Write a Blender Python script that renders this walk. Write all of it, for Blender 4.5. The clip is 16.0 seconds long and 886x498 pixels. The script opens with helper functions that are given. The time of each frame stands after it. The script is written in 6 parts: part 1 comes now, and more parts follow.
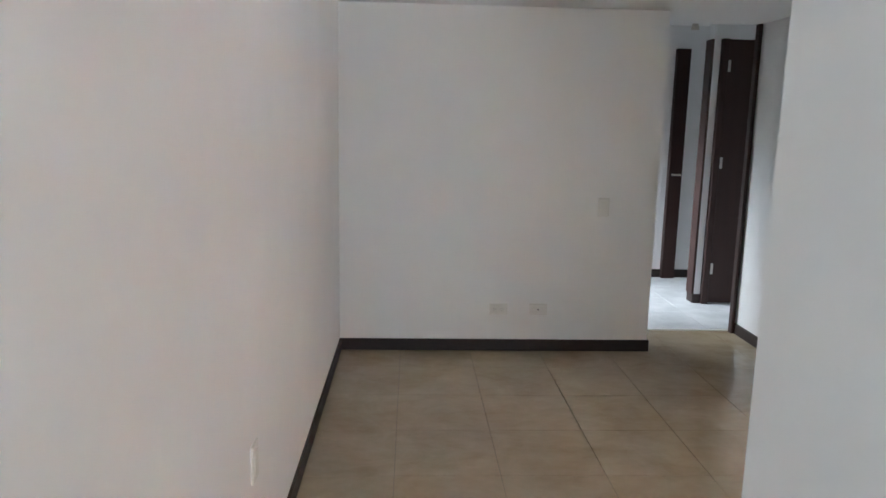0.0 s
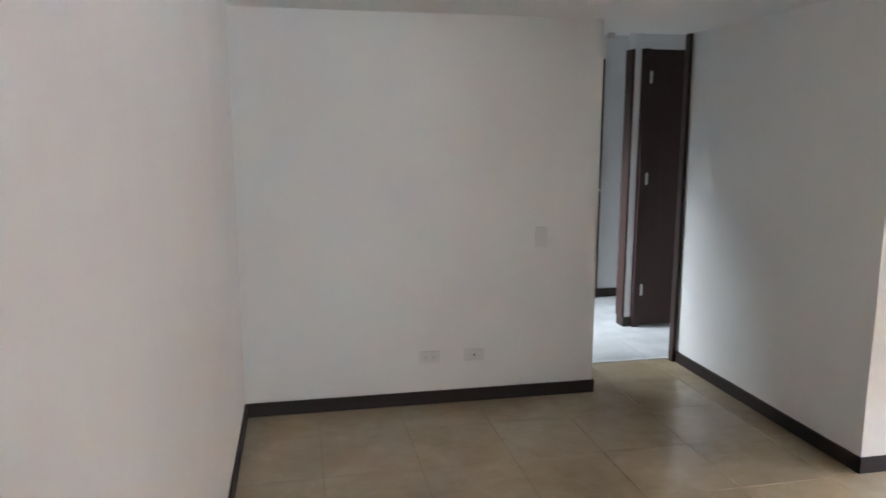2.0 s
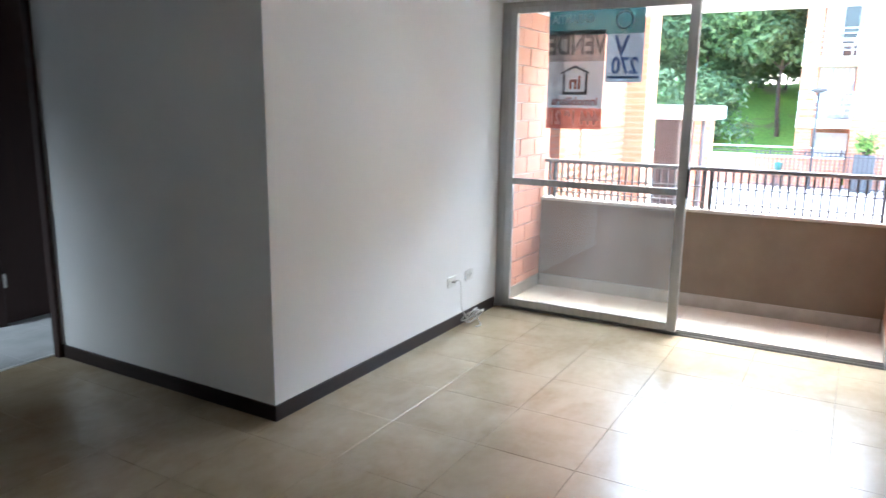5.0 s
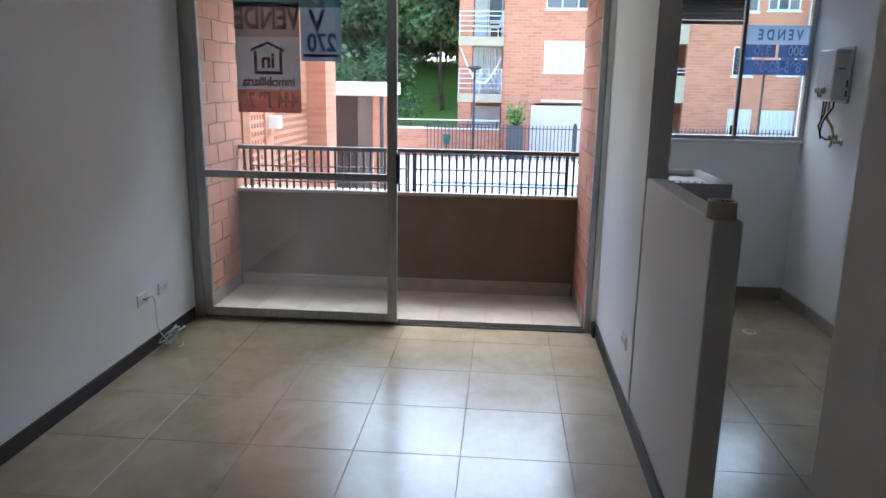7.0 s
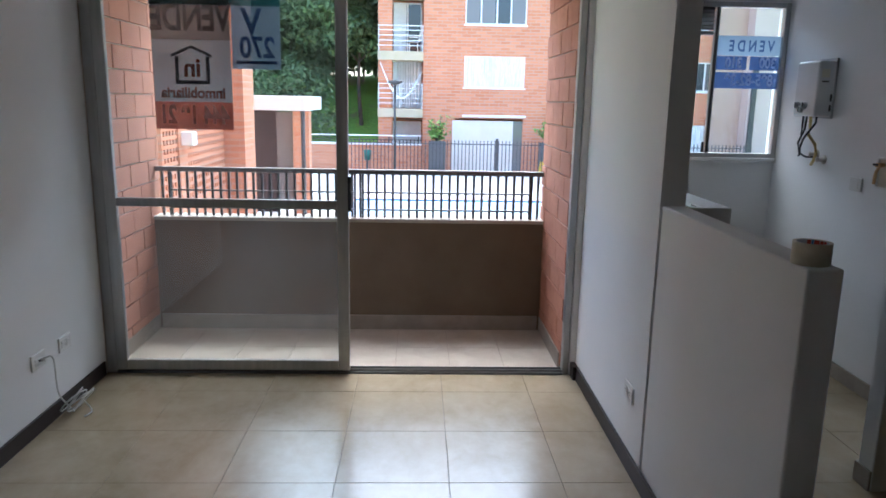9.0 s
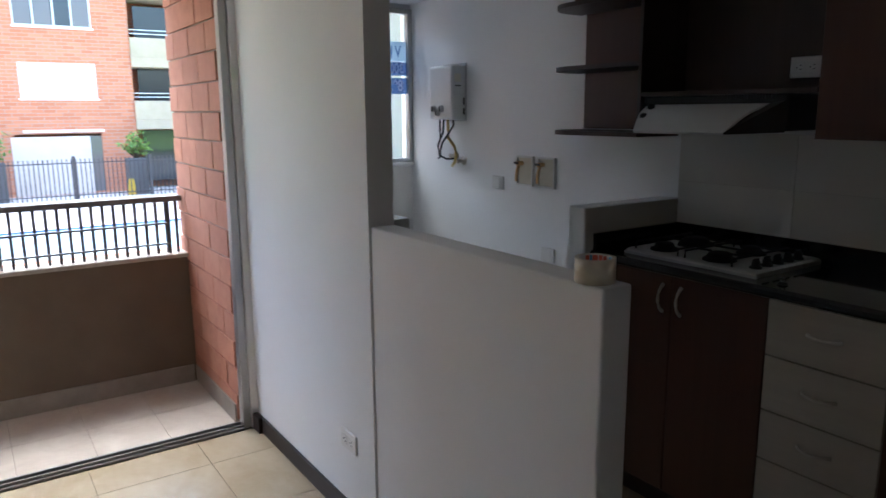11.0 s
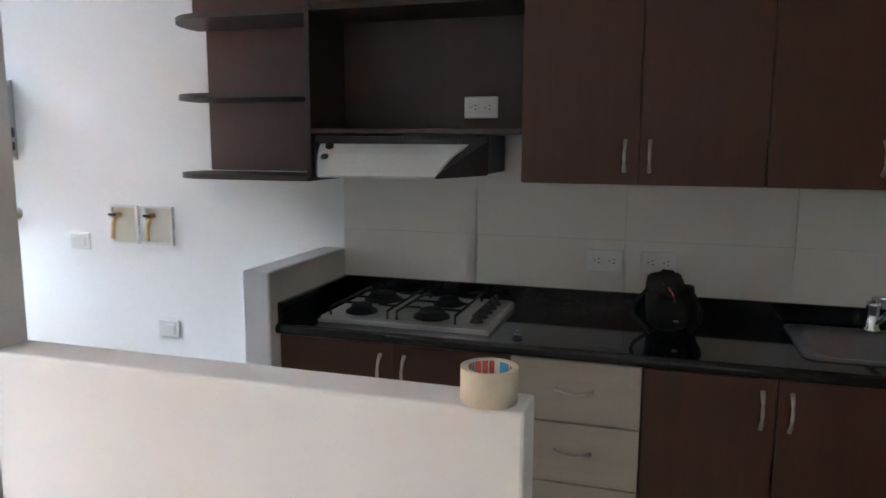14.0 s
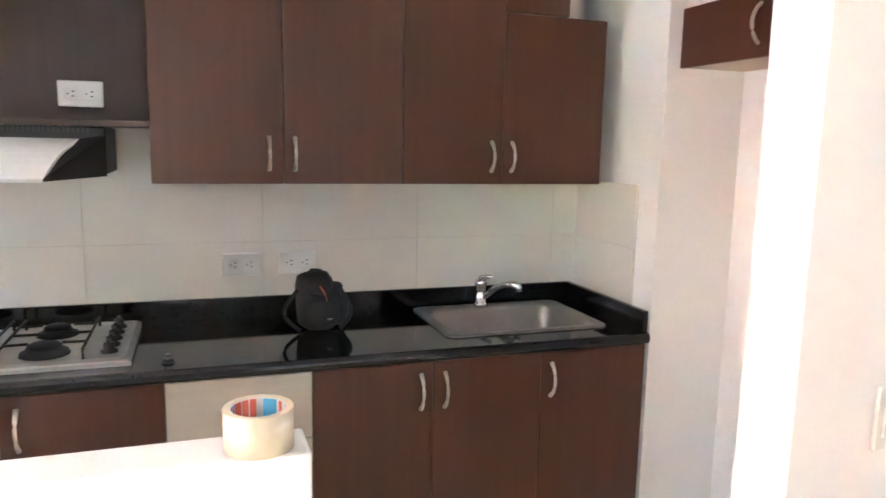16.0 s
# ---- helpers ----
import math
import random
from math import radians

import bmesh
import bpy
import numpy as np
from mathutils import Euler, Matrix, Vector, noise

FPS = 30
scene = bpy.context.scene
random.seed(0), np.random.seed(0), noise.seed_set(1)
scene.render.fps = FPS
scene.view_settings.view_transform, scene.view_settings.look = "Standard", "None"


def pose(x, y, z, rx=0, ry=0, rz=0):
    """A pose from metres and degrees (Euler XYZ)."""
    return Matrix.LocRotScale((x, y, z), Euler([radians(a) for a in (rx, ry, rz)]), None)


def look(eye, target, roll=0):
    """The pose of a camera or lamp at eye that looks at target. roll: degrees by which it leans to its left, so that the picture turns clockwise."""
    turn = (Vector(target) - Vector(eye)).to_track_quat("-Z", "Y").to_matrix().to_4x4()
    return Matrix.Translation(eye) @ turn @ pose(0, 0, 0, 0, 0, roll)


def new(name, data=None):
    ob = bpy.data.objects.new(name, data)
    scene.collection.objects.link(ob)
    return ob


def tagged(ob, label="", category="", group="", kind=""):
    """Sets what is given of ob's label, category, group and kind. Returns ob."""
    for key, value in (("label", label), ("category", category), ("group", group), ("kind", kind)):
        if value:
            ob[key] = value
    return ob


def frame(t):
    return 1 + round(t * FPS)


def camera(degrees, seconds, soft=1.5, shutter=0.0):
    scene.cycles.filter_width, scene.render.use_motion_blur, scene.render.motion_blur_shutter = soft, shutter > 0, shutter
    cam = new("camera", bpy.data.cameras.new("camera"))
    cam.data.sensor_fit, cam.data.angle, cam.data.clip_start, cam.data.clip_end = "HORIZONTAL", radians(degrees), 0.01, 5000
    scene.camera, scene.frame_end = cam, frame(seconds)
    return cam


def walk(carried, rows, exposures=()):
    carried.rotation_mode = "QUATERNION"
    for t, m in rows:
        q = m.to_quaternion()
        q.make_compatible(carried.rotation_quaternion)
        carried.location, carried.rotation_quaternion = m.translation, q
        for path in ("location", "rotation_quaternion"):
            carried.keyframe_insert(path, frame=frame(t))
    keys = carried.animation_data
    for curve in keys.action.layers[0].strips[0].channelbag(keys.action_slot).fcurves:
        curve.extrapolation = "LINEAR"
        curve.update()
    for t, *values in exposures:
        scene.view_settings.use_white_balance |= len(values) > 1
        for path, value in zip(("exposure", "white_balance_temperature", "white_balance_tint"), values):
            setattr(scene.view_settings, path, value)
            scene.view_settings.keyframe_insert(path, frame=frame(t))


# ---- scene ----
cam = camera(63.7, 16.0, shutter=0.25)
PATH = [
    (0, (-1.131, -1.202, 1.445), (-1.038, 0.765, 1.094), 1.2),
    (0.5, (-1.151, -1.038, 1.44), (-1.008, 0.928, 1.097), 1.0),
    (1, (-1.144, -0.833, 1.447), (-1.028, 1.141, 1.147), 0.9),
    (1.5, (-1.18, -0.708, 1.491), (-1.048, 1.262, 1.171), 0.8),
    (2, (-1.257, -0.586, 1.531), (-0.863, 1.347, 1.202), 0.1),
    (2.5, (-1.325, -0.474, 1.506), (-0.607, 1.364, 1.182), 0.1),
    (3, (-1.306, -0.434, 1.493), (-0.27, 1.242, 1.154), -0.7),
    (3.5, (-1.291, -0.359, 1.471), (0.002, 1.123, 1.11), 0.0),
    (4, (-1.22, -0.276, 1.52), (0.19, 1.085, 1.122), 0.2),
    (4.5, (-1.162, -0.215, 1.498), (0.376, 0.996, 1.088), 1.4),
    (5, (-1.091, -0.196, 1.449), (0.608, 0.781, 1.051), 0.8),
    (5.2, (-1.035, -0.175, 1.467), (0.717, 0.698, 1.053), 0.6),
    (7.3, (-0.664, 0.101, 1.484), (1.28, 0.229, 1.031), 1.1),
    (7.5, (-0.62, 0.111, 1.479), (1.323, 0.241, 1.024), 1.3),
    (8, (-0.512, 0.193, 1.476), (1.447, 0.271, 1.077), 0.7),
    (8.2, (-0.449, 0.241, 1.477), (1.516, 0.313, 1.107), 0.4),
    (10.3, (0.213, 0.422, 1.443), (2.035, -0.277, 1.012), 0.7),
    (10.5, (0.257, 0.45, 1.455), (2.033, -0.383, 1.061), -0.3),
    (11, (0.385, 0.509, 1.463), (2.014, -0.588, 1.084), -0.4),
    (11.5, (0.518, 0.523, 1.465), (2.011, -0.753, 1.092), 1.3),
    (12, (0.69, 0.482, 1.475), (2.077, -0.917, 1.129), 0.8),
    (12.5, (0.798, 0.456, 1.486), (2.031, -1.09, 1.188), 1.5),
    (13, (0.929, 0.475, 1.5), (1.929, -1.232, 1.212), 0.9),
    (13.5, (1.056, 0.486, 1.491), (1.847, -1.321, 1.161), 0.6),
    (14, (1.189, 0.418, 1.487), (1.77, -1.473, 1.192), 0.3),
    (14.5, (1.293, 0.348, 1.498), (1.632, -1.606, 1.238), 1.5),
    (15, (1.372, 0.303, 1.489), (1.376, -1.674, 1.185), 1.1),
    (15.5, (1.448, 0.297, 1.494), (1.071, -1.637, 1.155), 0.3),
    (16, (1.485, 0.302, 1.49), (0.838, -1.568, 1.196), 1.2),
]
EXPOSURES = [(0, 5.65, 5700, 6), (2.2, 5.7, 5750, 6), (3, 5.6, 5500, 3), (4.5, 4.85, 5400, 2), (5.2, 4.5, 5300, 2), (7.3, 2.88, 5200, 3),
             (8.2, 2.88, 5200, 3), (10.3, 2.85, 5400, 5), (11.5, 3.5, 5400, 4), (12.5, 4.05, 5450, 3), (13.0, 4.15, 5500, 4), (13.5, 4.65, 5450, 4),
             (14.5, 5.75, 5550, 5), (15, 6.35, 5650, 6), (16, 7.0, 5750, 7)]
walk(cam, [(t, look(eye, target, roll)) for t, eye, target, roll in PATH], EXPOSURES)

# ---- light ----
world = bpy.data.worlds.new("world")
scene.world = world
world.use_nodes = True
wn = world.node_tree.nodes
sky = wn.new("ShaderNodeTexSky")
sky.sky_type = "NISHITA"
sky.sun_disc = False
sky.sun_elevation = radians(61)
sky.sun_rotation = radians(96)
sky.dust_density = 4.0
sky.air_density = 1.0
wn["Background"].inputs[1].default_value = 0.13
world.node_tree.links.new(sky.outputs[0], wn["Background"].inputs[0])

sun_data = bpy.data.lights.new("sun", "SUN")
sun_data.energy = 0.95
sun_data.angle = radians(100)
sun_data.color = (1.0, 0.975, 0.94)
sun = new("sun", sun_data)
sun.matrix_world = look((12, -2, 22), (0, 0, 0))


def unseen_light(name, eye, target, sx, sy, power, color):
    """An added area lamp that no walk position sees."""
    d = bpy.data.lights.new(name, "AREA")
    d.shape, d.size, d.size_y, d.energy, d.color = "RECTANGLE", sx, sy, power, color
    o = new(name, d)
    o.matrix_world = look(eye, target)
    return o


# daylight from a room off the hall; the window itself is not built
hl = unseen_light("hall_window_light", (-1.02, 5.0, 1.5), (0.95, 4.6, 0.1), 0.9, 1.2, 0.7, (0.98, 0.98, 0.98))
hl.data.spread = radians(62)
# added fill in front of the plain entry end wall, where no door stands
unseen_light("entry_door_light", (-1.17, -3.36, 1.1), (-1.17, 3.0, 1.1), 0.74, 1.9, 0.52, (0.97, 0.98, 0.97))


# ---- materials ----
class Mat:
    """A small builder of node materials."""

    def __init__(self, name, color=(0.8, 0.8, 0.8), rough=0.5, metal=0.0, spec=0.5):
        self.m = bpy.data.materials.new(name)
        self.m.use_nodes = True
        self.nt = self.m.node_tree
        self.b = self.nt.nodes["Principled BSDF"]
        self.b.inputs["Base Color"].default_value = (*color, 1)
        self.b.inputs["Roughness"].default_value = rough
        self.b.inputs["Metallic"].default_value = metal
        self.b.inputs["Specular IOR Level"].default_value = spec
        self.co = None

    def node(self, kind, **values):
        n = self.nt.nodes.new(kind)
        for k, v in values.items():
            n.inputs[k].default_value = v
        return n

    def link(self, a, b):
        self.nt.links.new(a, b)

    def coords(self, scale=(1, 1, 1), rot=(0, 0, 0)):
        if self.co is None:
            self.co = self.node("ShaderNodeTexCoord")
        mp = self.node("ShaderNodeMapping")
        mp.inputs["Scale"].default_value = scale
        mp.inputs["Rotation"].default_value = rot
        geo = self.node("ShaderNodeNewGeometry")
        self.link(geo.outputs["Position"], mp.inputs["Vector"])
        return mp.outputs[0]

    def noise(self, scale, detail=4, rough=0.55, stretch=(1, 1, 1), distort=0.0):
        n = self.node("ShaderNodeTexNoise", Scale=scale, Detail=detail, Roughness=rough, Distortion=distort)
        self.link(self.coords(stretch), n.inputs["Vector"])
        return n.outputs["Fac"]

    def ramp(self, fac, stops):
        r = self.node("ShaderNodeValToRGB")
        cr = r.color_ramp
        while len(cr.elements) < len(stops):
            cr.elements.new(0.5)
        for e, (p, c) in zip(cr.elements, stops):
            e.position = p
            e.color = (*c, 1)
        self.link(fac, r.inputs[0])
        return r.outputs[0]

    def mix(self, fac, a, b, mode="MIX"):
        n = self.nt.nodes.new("ShaderNodeMix")
        n.data_type = "RGBA"
        n.blend_type = mode
        for sock, v in ((n.inputs[0], fac), (n.inputs[6], a), (n.inputs[7], b)):
            if isinstance(v, (int, float)):
                sock.default_value = v
            elif isinstance(v, tuple):
                sock.default_value = (*v, 1)
            else:
                self.link(v, sock)
        return n.outputs[2]

    def base(self, out):
        self.link(out, self.b.inputs["Base Color"])
        return self

    def roughness(self, fac, lo, hi):
        n = self.node("ShaderNodeMapRange")
        n.inputs["To Min"].default_value = lo
        n.inputs["To Max"].default_value = hi
        self.link(fac, n.inputs[0])
        self.link(n.outputs[0], self.b.inputs["Roughness"])

    def bump(self, fac, strength=0.2, dist=0.002):
        n = self.node("ShaderNodeBump", Strength=strength, Distance=dist)
        self.link(fac, n.inputs["Height"])
        self.link(n.outputs[0], self.b.inputs["Normal"])

    def rand(self):
        return self.node("ShaderNodeObjectInfo").outputs["Random"]

    def island(self):
        return self.node("ShaderNodeNewGeometry").outputs["Random Per Island"]


def mottled(name, c1, c2, scale, rough, bump_scale=0, bump=0.1, metal=0.0, stretch=(1, 1, 1), dist=0.002, spec=0.5):
    m = Mat(name, c1, rough, metal, spec)
    n = m.noise(scale, 5, 0.6, stretch)
    m.base(m.ramp(n, [(0.3, c1), (0.7, c2)]))
    if bump_scale:
        m.bump(m.noise(bump_scale, 3, 0.6, stretch), bump, dist)
    return m


M = {}
M["paint"] = mottled("wall_paint", (0.83, 0.825, 0.815), (0.87, 0.865, 0.855), 1.7, 0.62, 260, 0.12, dist=0.001)
M["paint_smooth"] = mottled("frame_paint", (0.72, 0.72, 0.71), (0.78, 0.78, 0.77), 6, 0.45)
M["ceiling"] = mottled("ceiling_paint", (0.83, 0.825, 0.815), (0.87, 0.86, 0.85), 1.2, 0.8, 180, 0.1, dist=0.001)

m = Mat("floor_tile", rough=0.24, spec=0.6)
n1 = m.noise(2.6, 5, 0.60, (1, 1, 1), 0.5)
n2 = m.noise(9, 4, 0.65, (1, 1.6, 1), 0.3)
c = m.ramp(n1, [(0.25, (0.28, 0.212, 0.122)), (0.75, (0.51, 0.425, 0.305))])
c2 = m.ramp(n2, [(0.25, (0.31, 0.232, 0.125)), (0.75, (0.48, 0.395, 0.270))])
c = m.mix(0.35, c, c2)
c = m.mix(m.ramp(m.rand(), [(0.0, (0.0, 0.0, 0.0)), (1.0, (0.22, 0.22, 0.22))]), c, (0.38, 0.300, 0.185))
m.base(c)
m.roughness(n1, 0.19, 0.262)
M["tile"] = m
M["hall_tile"] = mottled("hall_tile", (0.50, 0.51, 0.51), (0.66, 0.67, 0.67), 4, 0.22, 2, 0.04)
M["grout"] = mottled("grout", (0.23, 0.185, 0.13), (0.29, 0.24, 0.175), 30, 0.9, 200, 0.2)

m = Mat("balcony_tile", rough=0.5)
n1 = m.noise(5, 6, 0.65, (1, 1, 1), 0.6)
m.base(m.ramp(n1, [(0.3, (0.42, 0.36, 0.29)), (0.7, (0.54, 0.48, 0.40))]))
m.bump(n1, 0.1, 0.001)
M["btile"] = m

M["skirt"] = mottled("baseboard_wood", (0.014, 0.007, 0.005), (0.024, 0.012, 0.009), 14, 0.55, 90, 0.1, stretch=(1, 1, 6))
M["skirt_tile"] = mottled("skirting_tile", (0.27, 0.235, 0.19), (0.36, 0.315, 0.26), 8, 0.4, 60, 0.06)


def wood(name, a, b, rough, grain=(26, 26, 1.2)):
    w = Mat(name, a, rough, 0, 0.45)
    g1 = w.noise(1.0, 6, 0.62, grain, 0.8)
    g2 = w.noise(1.5, 3, 0.5, (2.0, 2.0, 0.7), 0.3)
    col = w.mix(0.45, w.ramp(g1, [(0.3, a), (0.7, b)]), w.ramp(g2, [(0.3, a), (0.75, b)]))
    w.base(col)
    w.bump(g1, 0.05, 0.0006)
    return w


M["wood"] = wood("cabinet_laminate", (0.066, 0.0225, 0.0120), (0.094, 0.0350, 0.0185), 0.40)
M["wood_dark"] = wood("cabinet_inner_laminate", (0.050, 0.029, 0.022), (0.070, 0.042, 0.032), 0.45)
M["door"] = wood("door_wood", (0.026, 0.010, 0.008), (0.042, 0.016, 0.012), 0.55)
M["drawer"] = mottled("drawer_laminate", (0.47, 0.41, 0.33), (0.53, 0.47, 0.38), 2.0, 0.35, 200, 0.03, stretch=(1, 1, 14))
M["carcass"] = mottled("cabinet_underside", (0.50, 0.44, 0.36), (0.58, 0.52, 0.44), 5, 0.5)

m = Mat("black_granite", rough=0.09)
v = m.node("ShaderNodeTexVoronoi", Scale=240.0)
m.link(m.coords(), v.inputs["Vector"])
sp = m.ramp(v.outputs["Distance"], [(0.0, (0.10, 0.09, 0.08)), (0.22, (0.012, 0.012, 0.013)), (1.0, (0.006, 0.006, 0.007))])
m.base(m.mix(m.noise(18, 4), sp, m.ramp(m.noise(90, 4, 0.7), [(0.45, (0.006, 0.006, 0.007)), (0.66, (0.022, 0.020, 0.019))])))
m.roughness(m.noise(12, 3), 0.045, 0.09)
M["granite"] = m

m = Mat("wall_ceramic", rough=0.25)
m.base(m.ramp(m.noise(2.5, 4), [(0.3, (0.69, 0.655, 0.59)), (0.7, (0.75, 0.715, 0.65))]))
m.bump(m.noise(40, 2), 0.04, 0.0006)
M["ceramic"] = m
M["ceramic_joint"] = mottled("ceramic_joint", (0.64, 0.605, 0.545), (0.69, 0.655, 0.595), 20, 0.8)

M["steel"] = mottled("brushed_steel", (0.55, 0.53, 0.50), (0.66, 0.64, 0.61), 3, 0.30, 120, 0.05, 1.0, (1, 12, 12))
M["sinksteel"] = mottled("sink_steel", (0.26, 0.245, 0.23), (0.33, 0.315, 0.30), 9, 0.30, 160, 0.06, 1.0)
M["chrome"] = Mat("chrome", (0.75, 0.75, 0.76), 0.12, 1.0)
M["nickel"] = mottled("satin_nickel", (0.55, 0.50, 0.43), (0.66, 0.61, 0.54), 30, 0.3, metal=1.0)
M["iron"] = mottled("black_enamel", (0.008, 0.008, 0.008), (0.016, 0.015, 0.015), 20, 0.6, 90, 0.1, spec=0.3)
M["blackplastic"] = mottled("black_plastic", (0.012, 0.011, 0.011), (0.02, 0.018, 0.018), 25, 0.38)
M["whiteplastic"] = mottled("white_plastic", (0.74, 0.73, 0.70), (0.79, 0.78, 0.75), 9, 0.35)
M["creamplastic"] = mottled("cream_plastic", (0.66, 0.62, 0.50), (0.72, 0.68, 0.56), 9, 0.4)
M["slot"] = Mat("dark_slot", (0.05, 0.05, 0.05), 0.6)
M["greymark"] = Mat("grey_printing", (0.35, 0.35, 0.35), 0.5)
M["alu"] = mottled("aluminium", (0.40, 0.40, 0.395), (0.50, 0.50, 0.49), 5, 0.40, 150, 0.04, 0.75, (8, 8, 1))
M["alu_dark"] = mottled("anodised_frame", (0.16, 0.155, 0.15), (0.22, 0.215, 0.21), 5, 0.42, metal=0.7)
M["heater"] = mottled("heater_enamel", (0.62, 0.62, 0.62), (0.70, 0.70, 0.70), 4, 0.32)
M["heater_side"] = mottled("heater_side_enamel", (0.46, 0.46, 0.47), (0.54, 0.54, 0.55), 4, 0.4)
M["concrete"] = mottled("render_coat", (0.50, 0.48, 0.45), (0.58, 0.56, 0.53), 6, 0.7, 60, 0.2)
M["cable"] = Mat("white_cable", (0.66, 0.65, 0.62), 0.45)
M["hose"] = Mat("dark_hose", (0.03, 0.03, 0.03), 0.5)
M["yellowhose"] = mottled("yellow_gas_hose", (0.55, 0.40, 0.12), (0.63, 0.49, 0.2), 30, 0.45)
M["brass"] = mottled("brass", (0.62, 0.40, 0.2), (0.7, 0.5, 0.28), 40, 0.35, metal=1.0)
M["fabric"] = mottled("black_nylon", (0.008, 0.008, 0.009), (0.018, 0.018, 0.019), 60, 0.85, 500, 0.4)
M["tape"] = mottled("brown_packing_tape", (0.66, 0.58, 0.43), (0.73, 0.66, 0.52), 40, 0.3, 20, 0.05)
M["card_red"] = mottled("printed_core_red", (0.62, 0.11, 0.07), (0.70, 0.16, 0.10), 40, 0.6)
M["card_white"] = Mat("printed_core_white", (0.75, 0.72, 0.70), 0.6)
M["card_blue"] = Mat("printed_core_blue", (0.08, 0.38, 0.68), 0.6)

M["parapet"] = mottled("parapet_render", (0.145, 0.105, 0.068), (0.18, 0.135, 0.09), 3, 0.8, 90, 0.35, dist=0.003)
M["parapet_cap"] = mottled("parapet_cap", (0.42, 0.37, 0.31), (0.50, 0.45, 0.38), 6, 0.7, 60, 0.2)
m = Mat("clay_block", rough=0.75)
n1 = m.noise(14, 5, 0.65)
c = m.ramp(n1, [(0.3, (0.42, 0.17, 0.10)), (0.7, (0.54, 0.25, 0.155))])
m.base(m.mix(m.ramp(m.rand(), [(0, (0, 0, 0)), (1, (0.5, 0.5, 0.5))]), c, (0.40, 0.175, 0.115)))
m.bump(m.noise(70, 4), 0.3, 0.002)
M["block"] = m
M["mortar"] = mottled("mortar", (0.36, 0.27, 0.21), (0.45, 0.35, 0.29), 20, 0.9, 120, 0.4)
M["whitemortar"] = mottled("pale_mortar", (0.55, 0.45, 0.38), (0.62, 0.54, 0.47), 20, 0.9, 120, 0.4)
M["railpaint"] = mottled("dark_rail_paint", (0.045, 0.040, 0.040), (0.07, 0.062, 0.06), 20, 0.45)
# lighter grey for the horizontal rails than for posts and balusters
M["railtop"] = mottled("lighter_rail_paint", (0.14, 0.13, 0.125), (0.2, 0.19, 0.18), 20, 0.4)

m = Mat("facade_brick", rough=0.85)
bt = m.node("ShaderNodeTexBrick")
bt.offset = 0.5
bt.inputs["Scale"].default_value = 1.0
bt.inputs["Brick Width"].default_value = 0.40
bt.inputs["Row Height"].default_value = 0.125
bt.inputs["Mortar Size"].default_value = 0.012
bt.inputs["Color1"].default_value = (0.50, 0.18, 0.085, 1)
bt.inputs["Color2"].default_value = (0.62, 0.27, 0.15, 1)
bt.inputs["Mortar"].default_value = (0.45, 0.34, 0.28, 1)
sx = m.node("ShaderNodeSeparateXYZ")
cx = m.node("ShaderNodeCombineXYZ")
geo = m.node("ShaderNodeNewGeometry")
m.link(geo.outputs["Position"], sx.inputs[0])
add = m.node("ShaderNodeMath")
m.link(sx.outputs[0], add.inputs[0])
m.link(sx.outputs[1], add.inputs[1])
m.link(add.outputs[0], cx.inputs[0])
m.link(sx.outputs[2], cx.inputs[1])
m.link(cx.outputs[0], bt.inputs["Vector"])
m.base(m.mix(0.3, bt.outputs[0], m.ramp(m.noise(0.7, 5, 0.7), [(0.3, (0.50, 0.17, 0.07)), (0.7, (0.64, 0.28, 0.14))])))
M["facade"] = m
M["slab"] = mottled("balcony_slab_paint", (0.46, 0.38, 0.25), (0.52, 0.44, 0.31), 2, 0.8)
M["pinkwall"] = mottled("plain_render_wall", (0.50, 0.38, 0.33), (0.57, 0.44, 0.385), 1.5, 0.85)
M["curtain"] = mottled("sheer_curtain", (0.70, 0.70, 0.69), (0.80, 0.80, 0.78), 4, 0.8)
M["darkglass"] = Mat("dark_room_glass", (0.035, 0.04, 0.045), 0.08, 0, 0.7)
M["midglass"] = Mat("shaded_window_glass", (0.16, 0.145, 0.14), 0.12, 0, 0.7)
M["whitepaint"] = mottled("white_metal_paint", (0.74, 0.74, 0.73), (0.80, 0.80, 0.79), 5, 0.4)
M["screen"] = mottled("pale_panel", (0.70, 0.62, 0.54), (0.77, 0.70, 0.62), 1, 0.7)
M["deck"] = mottled("pool_deck", (0.62, 0.58, 0.54), (0.72, 0.69, 0.65), 1.5, 0.7)
M["coping"] = mottled("pool_coping", (0.62, 0.44, 0.36), (0.70, 0.52, 0.44), 3, 0.7)
m = Mat("pool_water", (0.30, 0.62, 0.80), 0.05)
m.base(m.ramp(m.noise(1.4, 3), [(0.3, (0.50, 0.70, 0.82)), (0.7, (0.66, 0.80, 0.88))]))
m.bump(m.noise(3.0, 3), 0.25, 0.02)
M["water"] = m
M["pooltile"] = mottled("pool_border_tile", (0.06, 0.16, 0.42), (0.10, 0.25, 0.55), 25, 0.3)
m = Mat("grass", rough=0.9)
m.base(m.mix(m.ramp(m.noise(0.55, 4, 0.6, distort=0.5), [(0.52, (0, 0, 0)), (0.62, (1, 1, 1))]),
             m.ramp(m.noise(9, 5, 0.7), [(0.3, (0.150, 0.300, 0.046)), (0.7, (0.270, 0.480, 0.078))]), (0.210, 0.225, 0.091)))
m.bump(m.noise(30, 4), 0.6, 0.05)
M["grass"] = m


def leafmat(name, a, b):
    l = Mat(name, a, 0.55)
    l.base(l.mix(l.island(), a, b))
    return l


